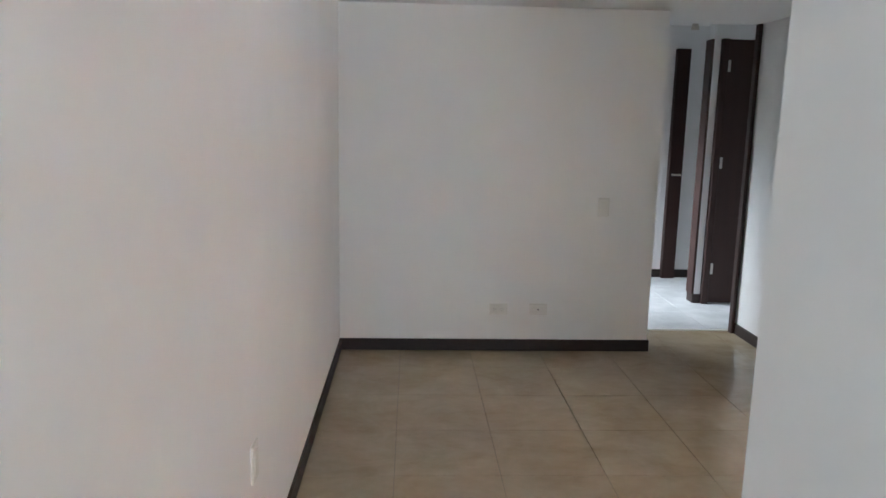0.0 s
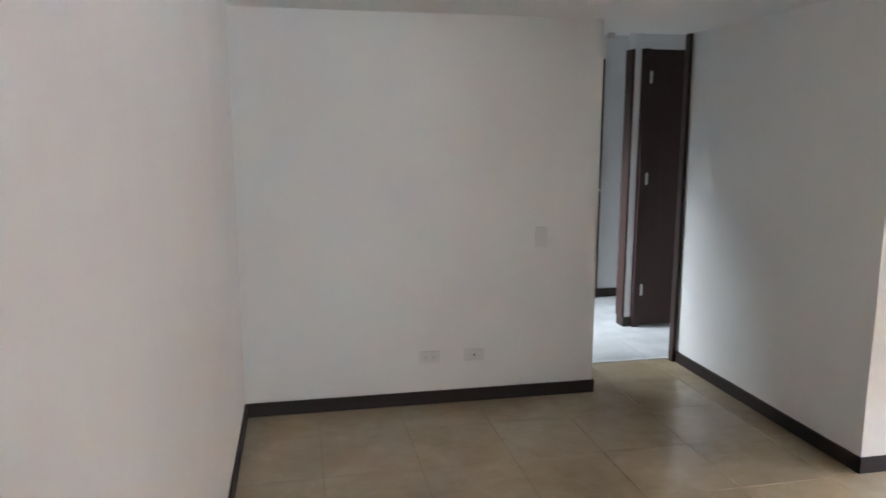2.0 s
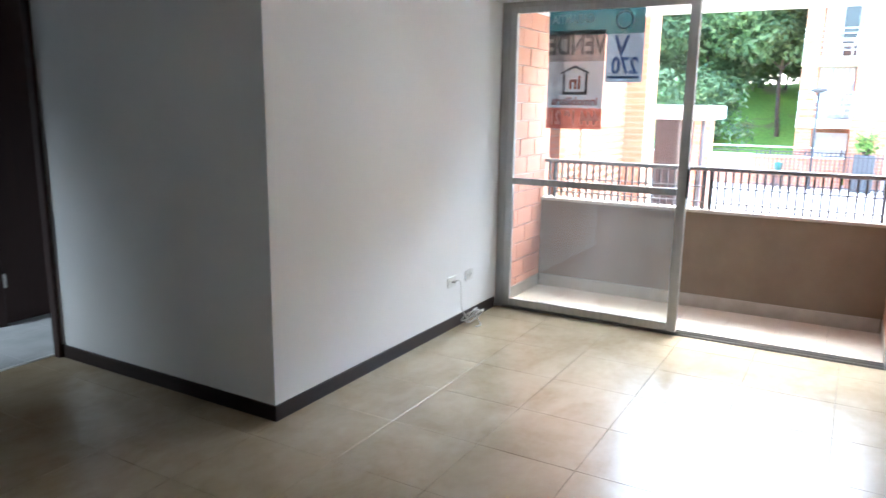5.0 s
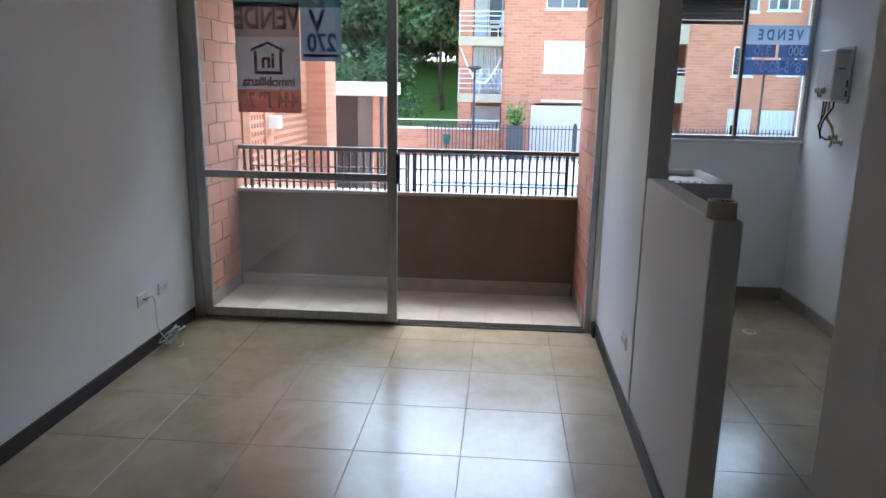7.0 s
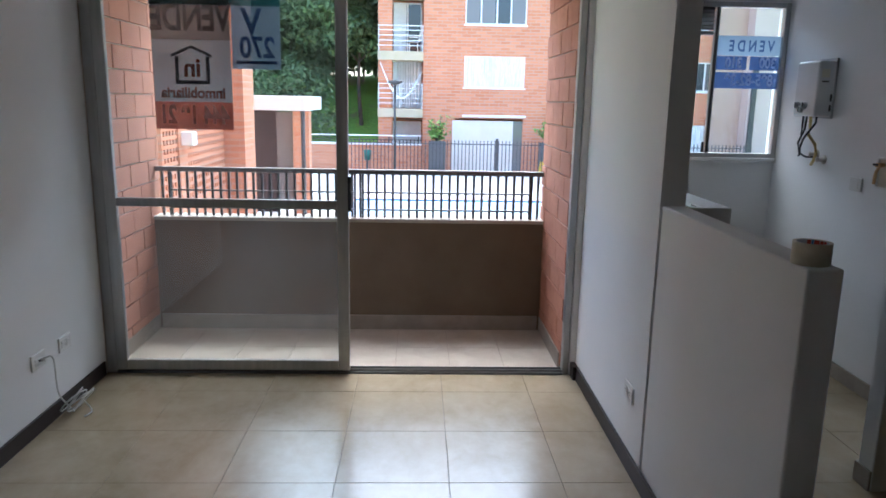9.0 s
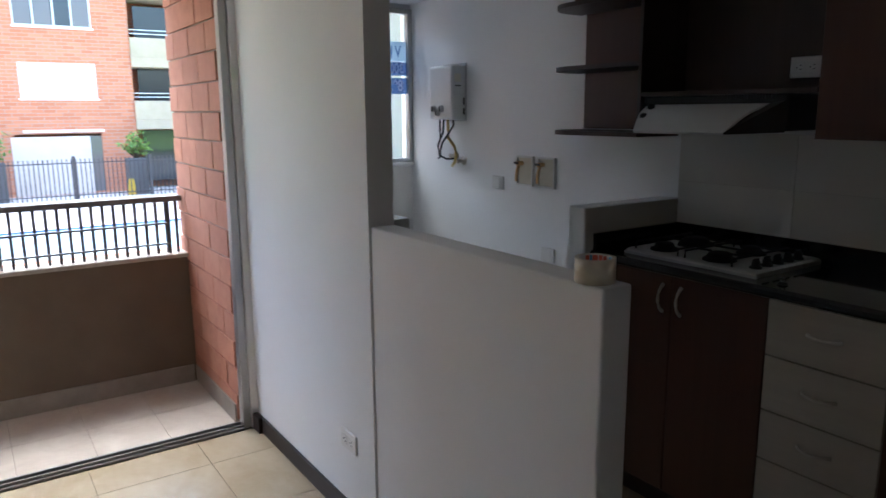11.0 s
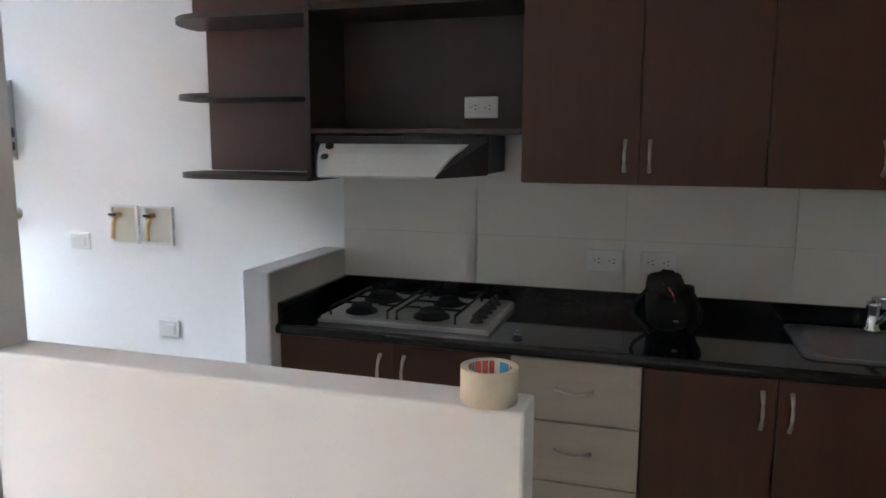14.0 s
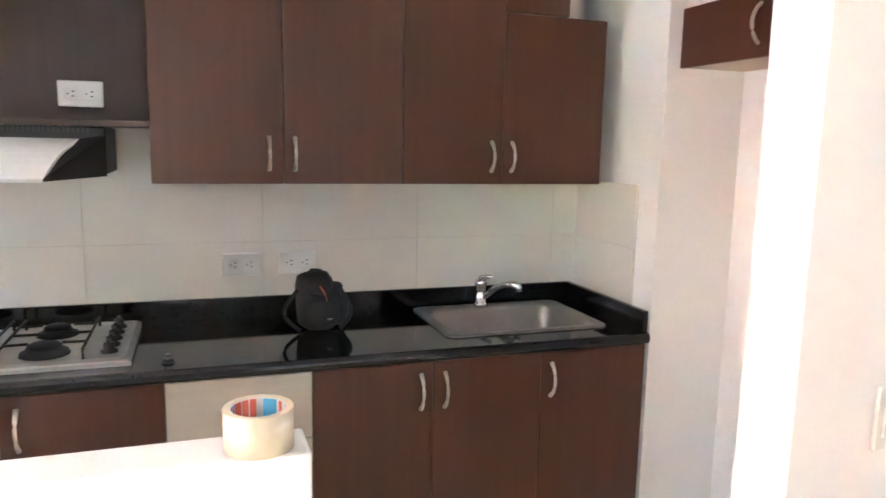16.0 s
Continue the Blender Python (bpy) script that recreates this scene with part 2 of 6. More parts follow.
M["leaf"] = leafmat("tree_leaves", (0.055, 0.10, 0.035), (0.16, 0.23, 0.09))
M["leaf2"] = leafmat("pale_tree_leaves", (0.085, 0.145, 0.065), (0.21, 0.29, 0.15))
M["leaf3"] = leafmat("shrub_leaves", (0.10, 0.20, 0.03), (0.30, 0.42, 0.10))
M["tanwall"] = mottled("tan_render", (0.42, 0.28, 0.21), (0.50, 0.35, 0.27), 0.6, 0.85, 12, 0.2)
M["bark"] = mottled("bark", (0.07, 0.055, 0.04), (0.13, 0.10, 0.075), 8, 0.9, 30, 0.6, stretch=(1, 1, 0.3), dist=0.02)
M["pot"] = mottled("dark_planter", (0.10, 0.10, 0.10), (0.14, 0.14, 0.14), 10, 0.6)
M["yellow"] = Mat("yellow_plastic", (0.75, 0.50, 0.04), 0.4)
M["greenbin"] = Mat("green_plastic", (0.02, 0.12, 0.09), 0.4)
M["paving"] = mottled("paving", (0.30, 0.25, 0.21), (0.38, 0.32, 0.28), 1.5, 0.85, 20, 0.2)

m = Mat("window_glass", (1, 1, 1), 0.0)
m.b.inputs["Transmission Weight"].default_value = 1.0
m.b.inputs["IOR"].default_value = 1.0
nt = m.nt
tr = nt.nodes.new("ShaderNodeBsdfTransparent")
tr.inputs[0].default_value = (0.93, 0.95, 0.94, 1)
gl = nt.nodes.new("ShaderNodeBsdfGlossy")
gl.inputs["Roughness"].default_value = 0.01
lw = nt.nodes.new("ShaderNodeFresnel")
lw.inputs[0].default_value = 1.45
mx = nt.nodes.new("ShaderNodeMixShader")
nt.links.new(lw.outputs[0], mx.inputs[0])
nt.links.new(tr.outputs[0], mx.inputs[1])
nt.links.new(gl.outputs[0], mx.inputs[2])
nt.links.new(mx.outputs[0], nt.nodes["Material Output"].inputs[0])
M["glass"] = m

# door glass with a reflection haze painted in as patchy translucent white
m = Mat("hazy_glass", (0.9, 0.9, 0.9), 0.0)
nt = m.nt
tr = nt.nodes.new("ShaderNodeBsdfTransparent")
tr.inputs[0].default_value = (0.93, 0.95, 0.94, 1)
gl = nt.nodes.new("ShaderNodeBsdfGlossy")
gl.inputs["Roughness"].default_value = 0.01
hz = nt.nodes.new("ShaderNodeBsdfTranslucent")
hz.inputs[0].default_value = (0.85, 0.86, 0.86, 1)
lw = nt.nodes.new("ShaderNodeFresnel")
lw.inputs[0].default_value = 1.45
haze = nt.nodes.new("ShaderNodeMixShader")
m.link(m.ramp(m.noise(1.6, 4), [(0.3, (0.004, 0.004, 0.004)), (0.7, (0.022, 0.022, 0.022))]), haze.inputs[0])
mx = nt.nodes.new("ShaderNodeMixShader")
nt.links.new(tr.outputs[0], haze.inputs[1])
nt.links.new(hz.outputs[0], haze.inputs[2])
nt.links.new(lw.outputs[0], mx.inputs[0])
nt.links.new(haze.outputs[0], mx.inputs[1])
nt.links.new(gl.outputs[0], mx.inputs[2])
nt.links.new(mx.outputs[0], nt.nodes["Material Output"].inputs[0])
M["hazy"] = m


def paper(name, color, see=0.35):
    """Thin printed film on a pane, lit from behind."""
    p = Mat(name, color, 0.6)
    ts = p.nt.nodes.new("ShaderNodeBsdfTranslucent")
    ts.inputs[0].default_value = (*color, 1)
    tp = p.nt.nodes.new("ShaderNodeBsdfTransparent")
    tp.inputs[0].default_value = (*[min(1.0, 0.30 + 0.70 * c) for c in color], 1)
    a1 = p.nt.nodes.new("ShaderNodeMixShader")
    a2 = p.nt.nodes.new("ShaderNodeMixShader")
    a1.inputs[0].default_value = 0.5
    a2.inputs[0].default_value = see
    p.link(p.b.outputs[0], a1.inputs[1])
    p.link(ts.outputs[0], a1.inputs[2])
    p.link(a1.outputs[0], a2.inputs[1])
    p.link(tp.outputs[0], a2.inputs[2])
    p.link(a2.outputs[0], p.nt.nodes["Material Output"].inputs[0])
    return p


M["p_green"] = paper("poster_green", (0.07, 0.25, 0.29), 0.5)
M["p_grey"] = paper("poster_grey", (0.36, 0.36, 0.36), 0.45)
M["p_white"] = paper("poster_white", (0.55, 0.58, 0.61), 0.35)
M["p_red"] = paper("poster_red", (0.45, 0.22, 0.18), 0.5)
M["p_blue"] = paper("poster_blue", (0.12, 0.19, 0.36), 0.45)
M["p_lblue"] = paper("poster_pale_blue", (0.42, 0.52, 0.62), 0.35)
M["p_ink_brown"] = paper("poster_ink_brown", (0.30, 0.11, 0.08), 0.15)
M["p_pale"] = paper("poster_pale", (0.88, 0.87, 0.88), 0.3)
M["p_mid"] = paper("poster_ink_blue", (0.07, 0.13, 0.30), 0.15)
M["p_faint"] = paper("poster_faint", (0.34, 0.34, 0.35), 0.8)
M["p_dark"] = paper("poster_ink_dark", (0.28, 0.29, 0.31), 0.45)


# ---- mesh helpers ----
def bm_box(bm, x0, x1, y0, y1, z0, z1, bevel=0.0, seg=1):
    vs = [bm.verts.new((x, y, z)) for z in (z0, z1) for x, y in ((x0, y0), (x1, y0), (x1, y1), (x0, y1))]
    fs = [bm.faces.new([vs[i] for i in q]) for q in ((3, 2, 1, 0), (4, 5, 6, 7), (0, 1, 5, 4), (1, 2, 6, 5), (2, 3, 7, 6), (3, 0, 4, 7))]
    if bevel:
        bmesh.ops.bevel(bm, geom=list({e for f in fs for e in f.edges}), offset=bevel, segments=seg, affect="EDGES", profile=0.5)


def box(x0, x1, y0, y1, z0, z1, bevel=0.0, seg=1):
    bm = bmesh.new()
    bm_box(bm, x0, x1, y0, y1, z0, z1, bevel, seg)
    return bm


def bm_tube(bm, points, radius, sides=8, caps=True):
    """A round rod along points."""
    pts = [Vector(p) for p in points]
    rings = []
    up = Vector((0, 0, 1))
    for i, p in enumerate(pts):
        d = (pts[min(i + 1, len(pts) - 1)] - pts[max(i - 1, 0)]).normalized()
        ref = up if abs(d.z) < 0.95 else Vector((1, 0, 0))
        s = d.cross(ref).normalized()
        u = s.cross(d).normalized()
        r = radius[i] if isinstance(radius, (list, tuple)) else radius
        rings.append([bm.verts.new(p + (s * math.cos(a) + u * math.sin(a)) * r) for a in (2 * math.pi * k / sides for k in range(sides))])
    for a, b in zip(rings, rings[1:]):
        for k in range(sides):
            f = bm.faces.new((a[k], a[(k + 1) % sides], b[(k + 1) % sides], b[k]))
            f.smooth = True
    if caps:
        bm.faces.new(list(reversed(rings[0])))
        bm.faces.new(rings[-1])


def tube(points, radius, sides=8):
    bm = bmesh.new()
    bm_tube(bm, points, radius, sides)
    return bm


def bm_lathe(bm, profile, center, axis="z", sides=24):
    """A turned shape from (radius, height) pairs."""
    rings = []
    for r, h in profile:
        ring = []
        for k in range(sides):
            a = 2 * math.pi * k / sides
            u, v = r * math.cos(a), r * math.sin(a)
            p = {"z": (u, v, h), "y": (u, h, v), "x": (h, u, v)}[axis]
            ring.append(bm.verts.new(Vector(center) + Vector(p)))
        rings.append(ring)
    for a, b in zip(rings, rings[1:]):
        for k in range(sides):
            f = bm.faces.new((a[k], a[(k + 1) % sides], b[(k + 1) % sides], b[k]))
            f.smooth = True


def lathe(profile, center, axis="z", sides=24):
    bm = bmesh.new()
    bm_lathe(bm, profile, center, axis, sides)
    bmesh.ops.recalc_face_normals(bm, faces=bm.faces)
    return bm


def prism(outline, lo, hi, axis="z"):
    """Extrudes an outline of (u, v) pairs from lo to hi along an axis."""
    bm = bmesh.new()
    def put(u, v, w):
        return {"z": (u, v, w), "y": (u, w, v), "x": (w, u, v)}[axis]
    a = [bm.verts.new(put(u, v, lo)) for u, v in outline]
    b = [bm.verts.new(put(u, v, hi)) for u, v in outline]
    bm.faces.new(a)
    bm.faces.new(list(reversed(b)))
    for i in range(len(a)):
        j = (i + 1) % len(a)
        bm.faces.new((a[j], a[i], b[i], b[j]))
    bmesh.ops.recalc_face_normals(bm, faces=bm.faces)
    return bm


def obj(name, bm, material):
    me = bpy.data.meshes.new(name)
    bm.to_mesh(me)
    bm.free()
    me.materials.append(M[material].m)
    return new(name, me)


def part(name, bm, material, parent, label=""):
    """Links a bmesh in world coordinates as one part under a thing."""
    ob = obj(name, bm, material)
    return attach(ob, parent, label)


def attach(ob, parent, label=""):
    off = Vector(parent.location)
    p = parent.parent
    while p:
        off = off + p.location
        p = p.parent
    if isinstance(parent.data, bpy.types.Mesh) and parent.parent is None and parent.location.length == 0:
        off = Vector((0, 0, 0))
    ob.parent = parent
    ob.matrix_parent_inverse = Matrix.Translation(-off) if parent.parent is None else Matrix()
    return tagged(ob, label)


def thing(name, x, y, z, label, category, group=""):
    ob = new(name)
    ob.empty_display_size = 0.05
    ob.location = (x, y, z)
    return tagged(ob, label, category, group)


def structure(name, bm, material, label="", category=""):
    return tagged(obj(name, bm, material), label or name.replace("_", " "), category or name.split("_")[0], kind="structure")


def text_mesh(body, size, mirror=False):
    """The built-in font as a flat mesh of its own in the plane z = 0, centred."""
    cu = bpy.data.curves.new("writing", "FONT")
    cu.body = body
    cu.size = size
    cu.align_x, cu.align_y = "CENTER", "CENTER"
    cu.offset = size * 0.03
    tmp = new("writing", cu)
    me = bpy.data.meshes.new_from_object(tmp)
    bpy.data.objects.remove(tmp)
    bpy.data.curves.remove(cu)
    return me


# ---- the rooms ----
CEIL = 2.13
WX = 3.52      # inner plane of the balcony door
EX = -0.790     # entry passage side of the kitchen end wall


def wall(name, x0, x1, y0, y1, z0=0.0, z1=CEIL + 0.02, mat="paint", label="plain white painted wall", bev=0.0):
    return structure(name, box(x0, x1, y0, y1, z0, z1, bev), mat, label, "wall")


wall("wall_west", -1.69, -1.57, -3.4, 3.2)
wall("wall_north", -1.69, 0.415, 3.2, 3.33)
wall("wall_block_west", 1.198, 1.31, 2.0, 3.64)
wall("wall_living_north", 1.31, 3.50, 2.0, 2.12)
wall("wall_corner_room", 1.31, 3.0, 3.52, 3.64)
wall("wall_entry_end", -1.69, -0.67, -3.52, -3.4)
wall("wall_entry_east", EX, -0.67, -3.4, -0.664)
wall("wall_kitchen_end", EX, 0.592, -0.664, -0.545)
wall("wall_niche_back", -0.194, -0.094, -1.5, -0.664)
wall("wall_duct_front", -0.194, 0.186, -1.6, -1.5)
wall("wall_duct_side", 0.086, 0.186, -1.98, -1.6)
wall("wall_kitchen_south", 0.0, 4.56, -2.10, -1.98)
wall("wall_kitchen_north", 2.345, 4.44, -0.622, -0.530)
structure("wall_breakfast_bar", box(1.360, 2.343, -0.622, -0.536, 0, 1.109, 0.006, 2), "paint", "half-height white painted kitchen bar wall", "wall")
structure("wall_worktop_end", box(2.307, 2.394, -1.98, -1.435, 0, 1.10, 0.003), "paint", "half-height white painted wall at the end of the worktop", "wall")
# kitchen window wall
wall("wall_laundry_east", 4.44, 4.56, -1.98, -0.555, 0, 1.12)
wall("wall_laundry_lintel", 4.44, 4.56, -1.98, -0.555, 2.10, CEIL + 0.02)
wall("wall_laundry_corner", 4.44, 4.56, -0.78, -0.555, 1.12, 2.10)
# living room window wall
wall("wall_window_lintel", WX - 0.02, WX + 0.10, -0.555, 2.12, 2.129, CEIL + 0.02)
wall("wall_window_jamb", WX - 0.02, WX + 0.05, -0.555, -0.50, 0, 2.128)
# hall beyond the opening
HC = 2.36
wall("wall_hall_north", -1.2, 3.0, 5.5, 5.62, 0, HC)
wall("wall_hall_doorhead", 1.24, 3.0, 4.49, 4.60, 2.13, HC)
wall("wall_hall_stub", 1.235, 1.29, 4.49, 4.60, 0, 2.13)
wall("wall_hall_east", 3.0, 3.12, 3.6, 5.62, 0, HC)
wall("wall_hall_west", -1.2, -1.08, 3.33, 5.5, 0, HC)
wall("wall_hall_head", -1.2, 3.0, 3.64, 3.70, CEIL, HC)
structure("ceiling", box(-1.69, 4.6, -3.52, 3.66, CEIL, CEIL + 0.12), "ceiling", "plain white painted ceiling", "ceiling")
structure("ceiling_hall", box(-1.2, 3.12, 3.64, 5.62, HC, HC + 0.1), "ceiling", "plain white painted hall ceiling", "ceiling")
structure("floor", box(-1.8, 3.60, -3.52, 5.7, -0.12, -0.003), "grout", "beige ceramic tile floor with fine dark joints", "floor")
structure("floor_kitchen", box(3.60, 4.56, -2.1, -0.555, -0.12, -0.003), "grout", "beige ceramic tile floor of the laundry area", "floor")


def skirting(name, pts, h=0.076, d=0.012, mat="skirt"):
    """Baseboard lengths; each is (x0, x1, y0, y1)."""
    for x0, x1, y0, y1 in pts:
        structure(name, box(x0, x1, y0, y1, 0, h, 0.002), mat, "dark brown wooden baseboard" if mat == "skirt" else "beige ceramic skirting", "baseboard")


skirting("baseboard", [
    (-1.57, -1.558, -3.39, 3.188), (-1.57, 0.415, 3.188, 3.2), (0.415, 0.427, 3.188, 3.33),
    (1.186, 1.198, 1.988, 3.61), (1.186, 3.47, 1.988, 2.0),
    (1.360, 3.42, -0.532, -0.518), (3.42, 3.50, -0.530, -0.502),
    (EX, 0.592, -0.545, -0.533), (EX - 0.012, EX, -3.39, -0.533),
    (-1.08, 1.30, 5.488, 5.5), (1.44, 3.0, 5.488, 5.5), (1.223, 1.235, 4.49, 4.6), (1.223, 1.288, 4.478, 4.49)])
structure("door_trim", box(1.215, 1.235, 4.484, 4.602, 0.077, 2.128, 0.002), "door", "dark wooden corner strip in the hall", "trim")
skirting("skirting", [
    (4.428, 4.44, -1.97, -0.66), (2.40, 4.428, -1.98, -1.968), (2.394, 2.404, -1.968, -1.425), (2.305, 2.404, -1.435, -1.425)], 0.082, mat="skirt_tile")
structure("door_trim", box(1.165, 1.19, 3.61, 3.66, 0, 2.128, 0.002), "door", "dark wooden trim strip at the hall opening", "trim")
structure("threshold", box(0.415, 1.19, 3.68, 3.70, -0.002, 0.006, 0.002), "whiteplastic", "pale threshold strip in the hall floor", "trim")


def hall_door():
    d = thing("door_hall", 1.30, 4.49, 0, "closed dark brown wooden room door with steel hinges", "door")
    d["kind"] = "structure"
    part("casing", box(1.291, 1.345, 4.45, 4.60, 0, 2.13, 0.003), "door", d)
    part("leaf", box(1.35, 2.15, 4.475, 4.515, 0.008, 2.128, 0.003), "door", d)
    part("casing", box(2.155, 2.22, 4.45, 4.60, 0, 2.13, 0.003), "door", d)
    for z in (0.25, 1.12, 1.88):
        part("hinge", box(1.342, 1.372, 4.463, 4.476, z, z + 0.09, 0.002), "steel", d)


hall_door()
f = thing("door_far", 1.36, 5.5, 0, "dark brown wooden door frame in the hall", "door")
f["kind"] = "structure"
part("casing", box(1.30, 1.425, 5.44, 5.50, 0, 2.15, 0.003), "door", f)
part("handle", tube([(1.33, 5.45, 1.0), (1.33, 5.40, 1.0), (1.40, 5.40, 1.0)], 0.01), "nickel", f, "satin metal door handle")
h = thing("spot_lamp", 1.27, 5.0, HC, "small white ceiling spot lamp on a short arm", "lamp")
part("base", lathe([(0.0, 0), (0.04, 0), (0.04, -0.02), (0.0, -0.02)], (1.27, 5.0, HC), sides=16), "whiteplastic", h)
part("head", lathe([(0.0, -0.02), (0.02, -0.03), (0.035, -0.10), (0.0, -0.10)], (1.27, 5.0, HC), sides=16), "nickel", h)
s = thing("smoke_detector", 0.12, 2.6, CEIL, "small round white ceiling detector", "detector")
part("housing", lathe([(0.0, -0.002), (0.05, -0.002), (0.05, -0.018), (0.035, -0.032), (0.0, -0.034)], (0.12, 2.6, CEIL), sides=24), "whiteplastic", s)


# ---- balcony ----
BX = 4.31
structure("floor_balcony", box(WX + 0.08, BX + 0.12, -0.47, 2.0, -0.15, -0.012), "grout", "balcony floor slab under beige tiles", "floor")
structure("parapet", box(BX, BX + 0.12, -0.47, 2.0, -0.15, 0.70, 0.003), "parapet", "brown rendered balcony parapet", "parapet")
structure("parapet_cap", box(BX - 0.012, BX + 0.135, -0.466, 1.998, 0.70, 0.722, 0.003), "parapet_cap", "pale cap on the balcony parapet", "parapet")
structure("skirting_balcony", box(BX - 0.012, BX, -0.45, 1.98, -0.01, 0.088, 0.002), "skirt_tile", "beige tile skirting of the balcony", "baseboard")
structure("skirting_balcony", box(WX + 0.1, BX - 0.012, -0.468, -0.458, -0.01, 0.088, 0.002), "skirt_tile", "beige tile skirting of the balcony", "baseboard")
structure("skirting_balcony", box(WX + 0.1, BX - 0.012, 1.988, 1.998, -0.01, 0.088, 0.002), "skirt_tile", "beige tile skirting of the balcony", "baseboard")
structure("ceiling_balcony", box(WX + 0.10, BX + 0.14, -0.55, 2.14, 2.125, 2.34), "ceiling", "white painted balcony ceiling slab", "ceiling")
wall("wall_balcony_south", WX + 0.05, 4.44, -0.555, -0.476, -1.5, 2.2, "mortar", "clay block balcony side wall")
wall("wall_balcony_north", WX - 0.02, 4.44, 2.005, 2.12, -1.5, 2.2, "whitemortar", "clay block balcony side wall")
wall("wall_facade_below", 3.6, BX + 0.1, -0.47, 2.0, -1.5, -0.15, "facade", "brick facade under the balcony")
wall("wall_facade_upper", BX - 0.1, BX + 0.1, -2.1, 5.6, 2.36, 6.0, "facade", "brick facade above the balcony")
wall("wall_facade_south", 4.56, 4.62, -3.0, -0.56, -1.5, 1.11, "facade", "brick facade under the kitchen window")


def railing():
    r = thing("balcony_railing", BX + 0.05, 0.75, 0.722, "dark painted metal balcony railing on the parapet", "railing")
    x = BX + 0.055
    part("top_rail", box(x - 0.02, x + 0.02, -0.46, 1.99, 1.0, 1.03, 0.004, 2), "railtop", r)
    for z in (0.775, 0.885):
        part("rail", box(x - 0.026, x - 0.010, -0.385, 0.69, z - 0.005, z + 0.005, 0.001), "railtop", r)
        part("rail", box(x - 0.026, x - 0.010, 0.74, 1.90, z - 0.005, z + 0.005, 0.001), "railtop", r)
    for y in (-0.385, 0.69, 0.74, 1.90):
        part("post", box(x - 0.026, x - 0.009, y - 0.007, y + 0.007, 0.722, 1.002, 0.002), "railpaint", r)
    first = part("baluster", box(x - 0.007, x + 0.007, -0.437, -0.422, 0.722, 1.0), "railpaint", r)
    for k in range(1, 47):
        b = new("baluster", first.data)
        b.parent = r
        b.matrix_parent_inverse = first.matrix_parent_inverse
        b.location = (0, k * 0.0517, 0)


railing()


# ---- sliding balcony door ----
def sliding_door():
    d = thing("sliding_door", WX, 1.0, 0, "grey aluminium sliding balcony door, pushed half open", "door")
    d["kind"] = "structure"
    zt = 2.128
    part("frame_side", box(WX - 0.015, WX + 0.055, 1.945, 1.998, 0, zt, 0.003), "alu", d)
    part("frame_side", box(WX - 0.005, WX + 0.045, -0.497, -0.462, 0, zt, 0.003), "alu", d)
    part("frame_head", box(WX - 0.015, WX + 0.055, -0.462, 1.945, zt - 0.035, zt, 0.003), "alu", d)
    tr = part("track", box(WX - 0.02, WX + 0.07, -0.462, 1.945, -0.002, 0.012, 0.002), "alu_dark", d)
    for x in (WX - 0.003, WX + 0.035):
        part("rail", box(x - 0.003, x + 0.003, -0.462, 1.945, 0.012, 0.024), "alu_dark", d)
    lf = thing("sliding_leaf", 0, 0, 0, "", "")
    lf.parent = d
    lf.matrix_parent_inverse = Matrix.Translation((-WX, -1.0, 0))
    def lp(n, b, mt, lab=""):
        ob = obj(n, b, mt)
        ob.parent = lf
        return tagged(ob, lab)
    x0, x1 = WX - 0.025, WX + 0.01
    lp("stile", box(x0, x1, 1.885, 1.94, 0.02, zt - 0.03, 0.003), "alu")
    lp("stile", box(x0, x1, 0.70, 0.76, 0.02, zt - 0.03, 0.003), "alu")
    lp("bottom_rail", box(x0 + 0.002, x1 - 0.002, 0.76, 1.885, 0.02, 0.075, 0.003), "alu")
    lp("mid_rail", box(x0 + 0.002, x1 - 0.002, 0.76, 1.885, 0.905, 0.948, 0.003), "alu")
    lp("top_rail", box(x0 + 0.002, x1 - 0.002, 0.76, 1.885, zt - 0.075, zt - 0.03, 0.003), "alu")
    for z0, z1 in ((0.075, 0.905), (0.948, zt - 0.075)):
        g = lp("pane", box(WX - 0.010, WX - 0.006, 0.755, 1.89, z0, z1), "hazy", "clear glass pane")
        g.visible_shadow = False
    lp("pull", box(x0 - 0.016, x0, 0.685, 0.702, 0.895, 1.075, 0.003), "blackplastic", "black plastic door pull")
    # second leaf, slid behind the first
    part("rear_stile", box(WX + 0.018, WX + 0.048, 0.712, 0.752, 0.02, zt - 0.035, 0.003), "alu_dark", d)


sliding_door()


def film(name, x, y0, y1, z0, z1, mat, parent):
    return part(name, box(x, x + 0.0008, y0, y1, z0, z1), mat, parent)


def writing(body, size, x, y, z, mat, parent, squeeze=1.0, name="lettering"):
    """Lettering on the outer side of a pane at x, so it reads mirrored from within."""
    me = text_mesh(body, size)
    me.materials.clear()
    me.materials.append(M[mat].m)
    me.name = name
    # seen from outside (+x looking to -x) it reads right: text x -> +y, text y -> +z
    me.transform(Matrix(((0, 0, 1, x), (squeeze, 0, 0, y), (0, 1, 0, z), (0, 0, 0, 1))))
    ob = new(name, me)
    return attach(ob, parent)


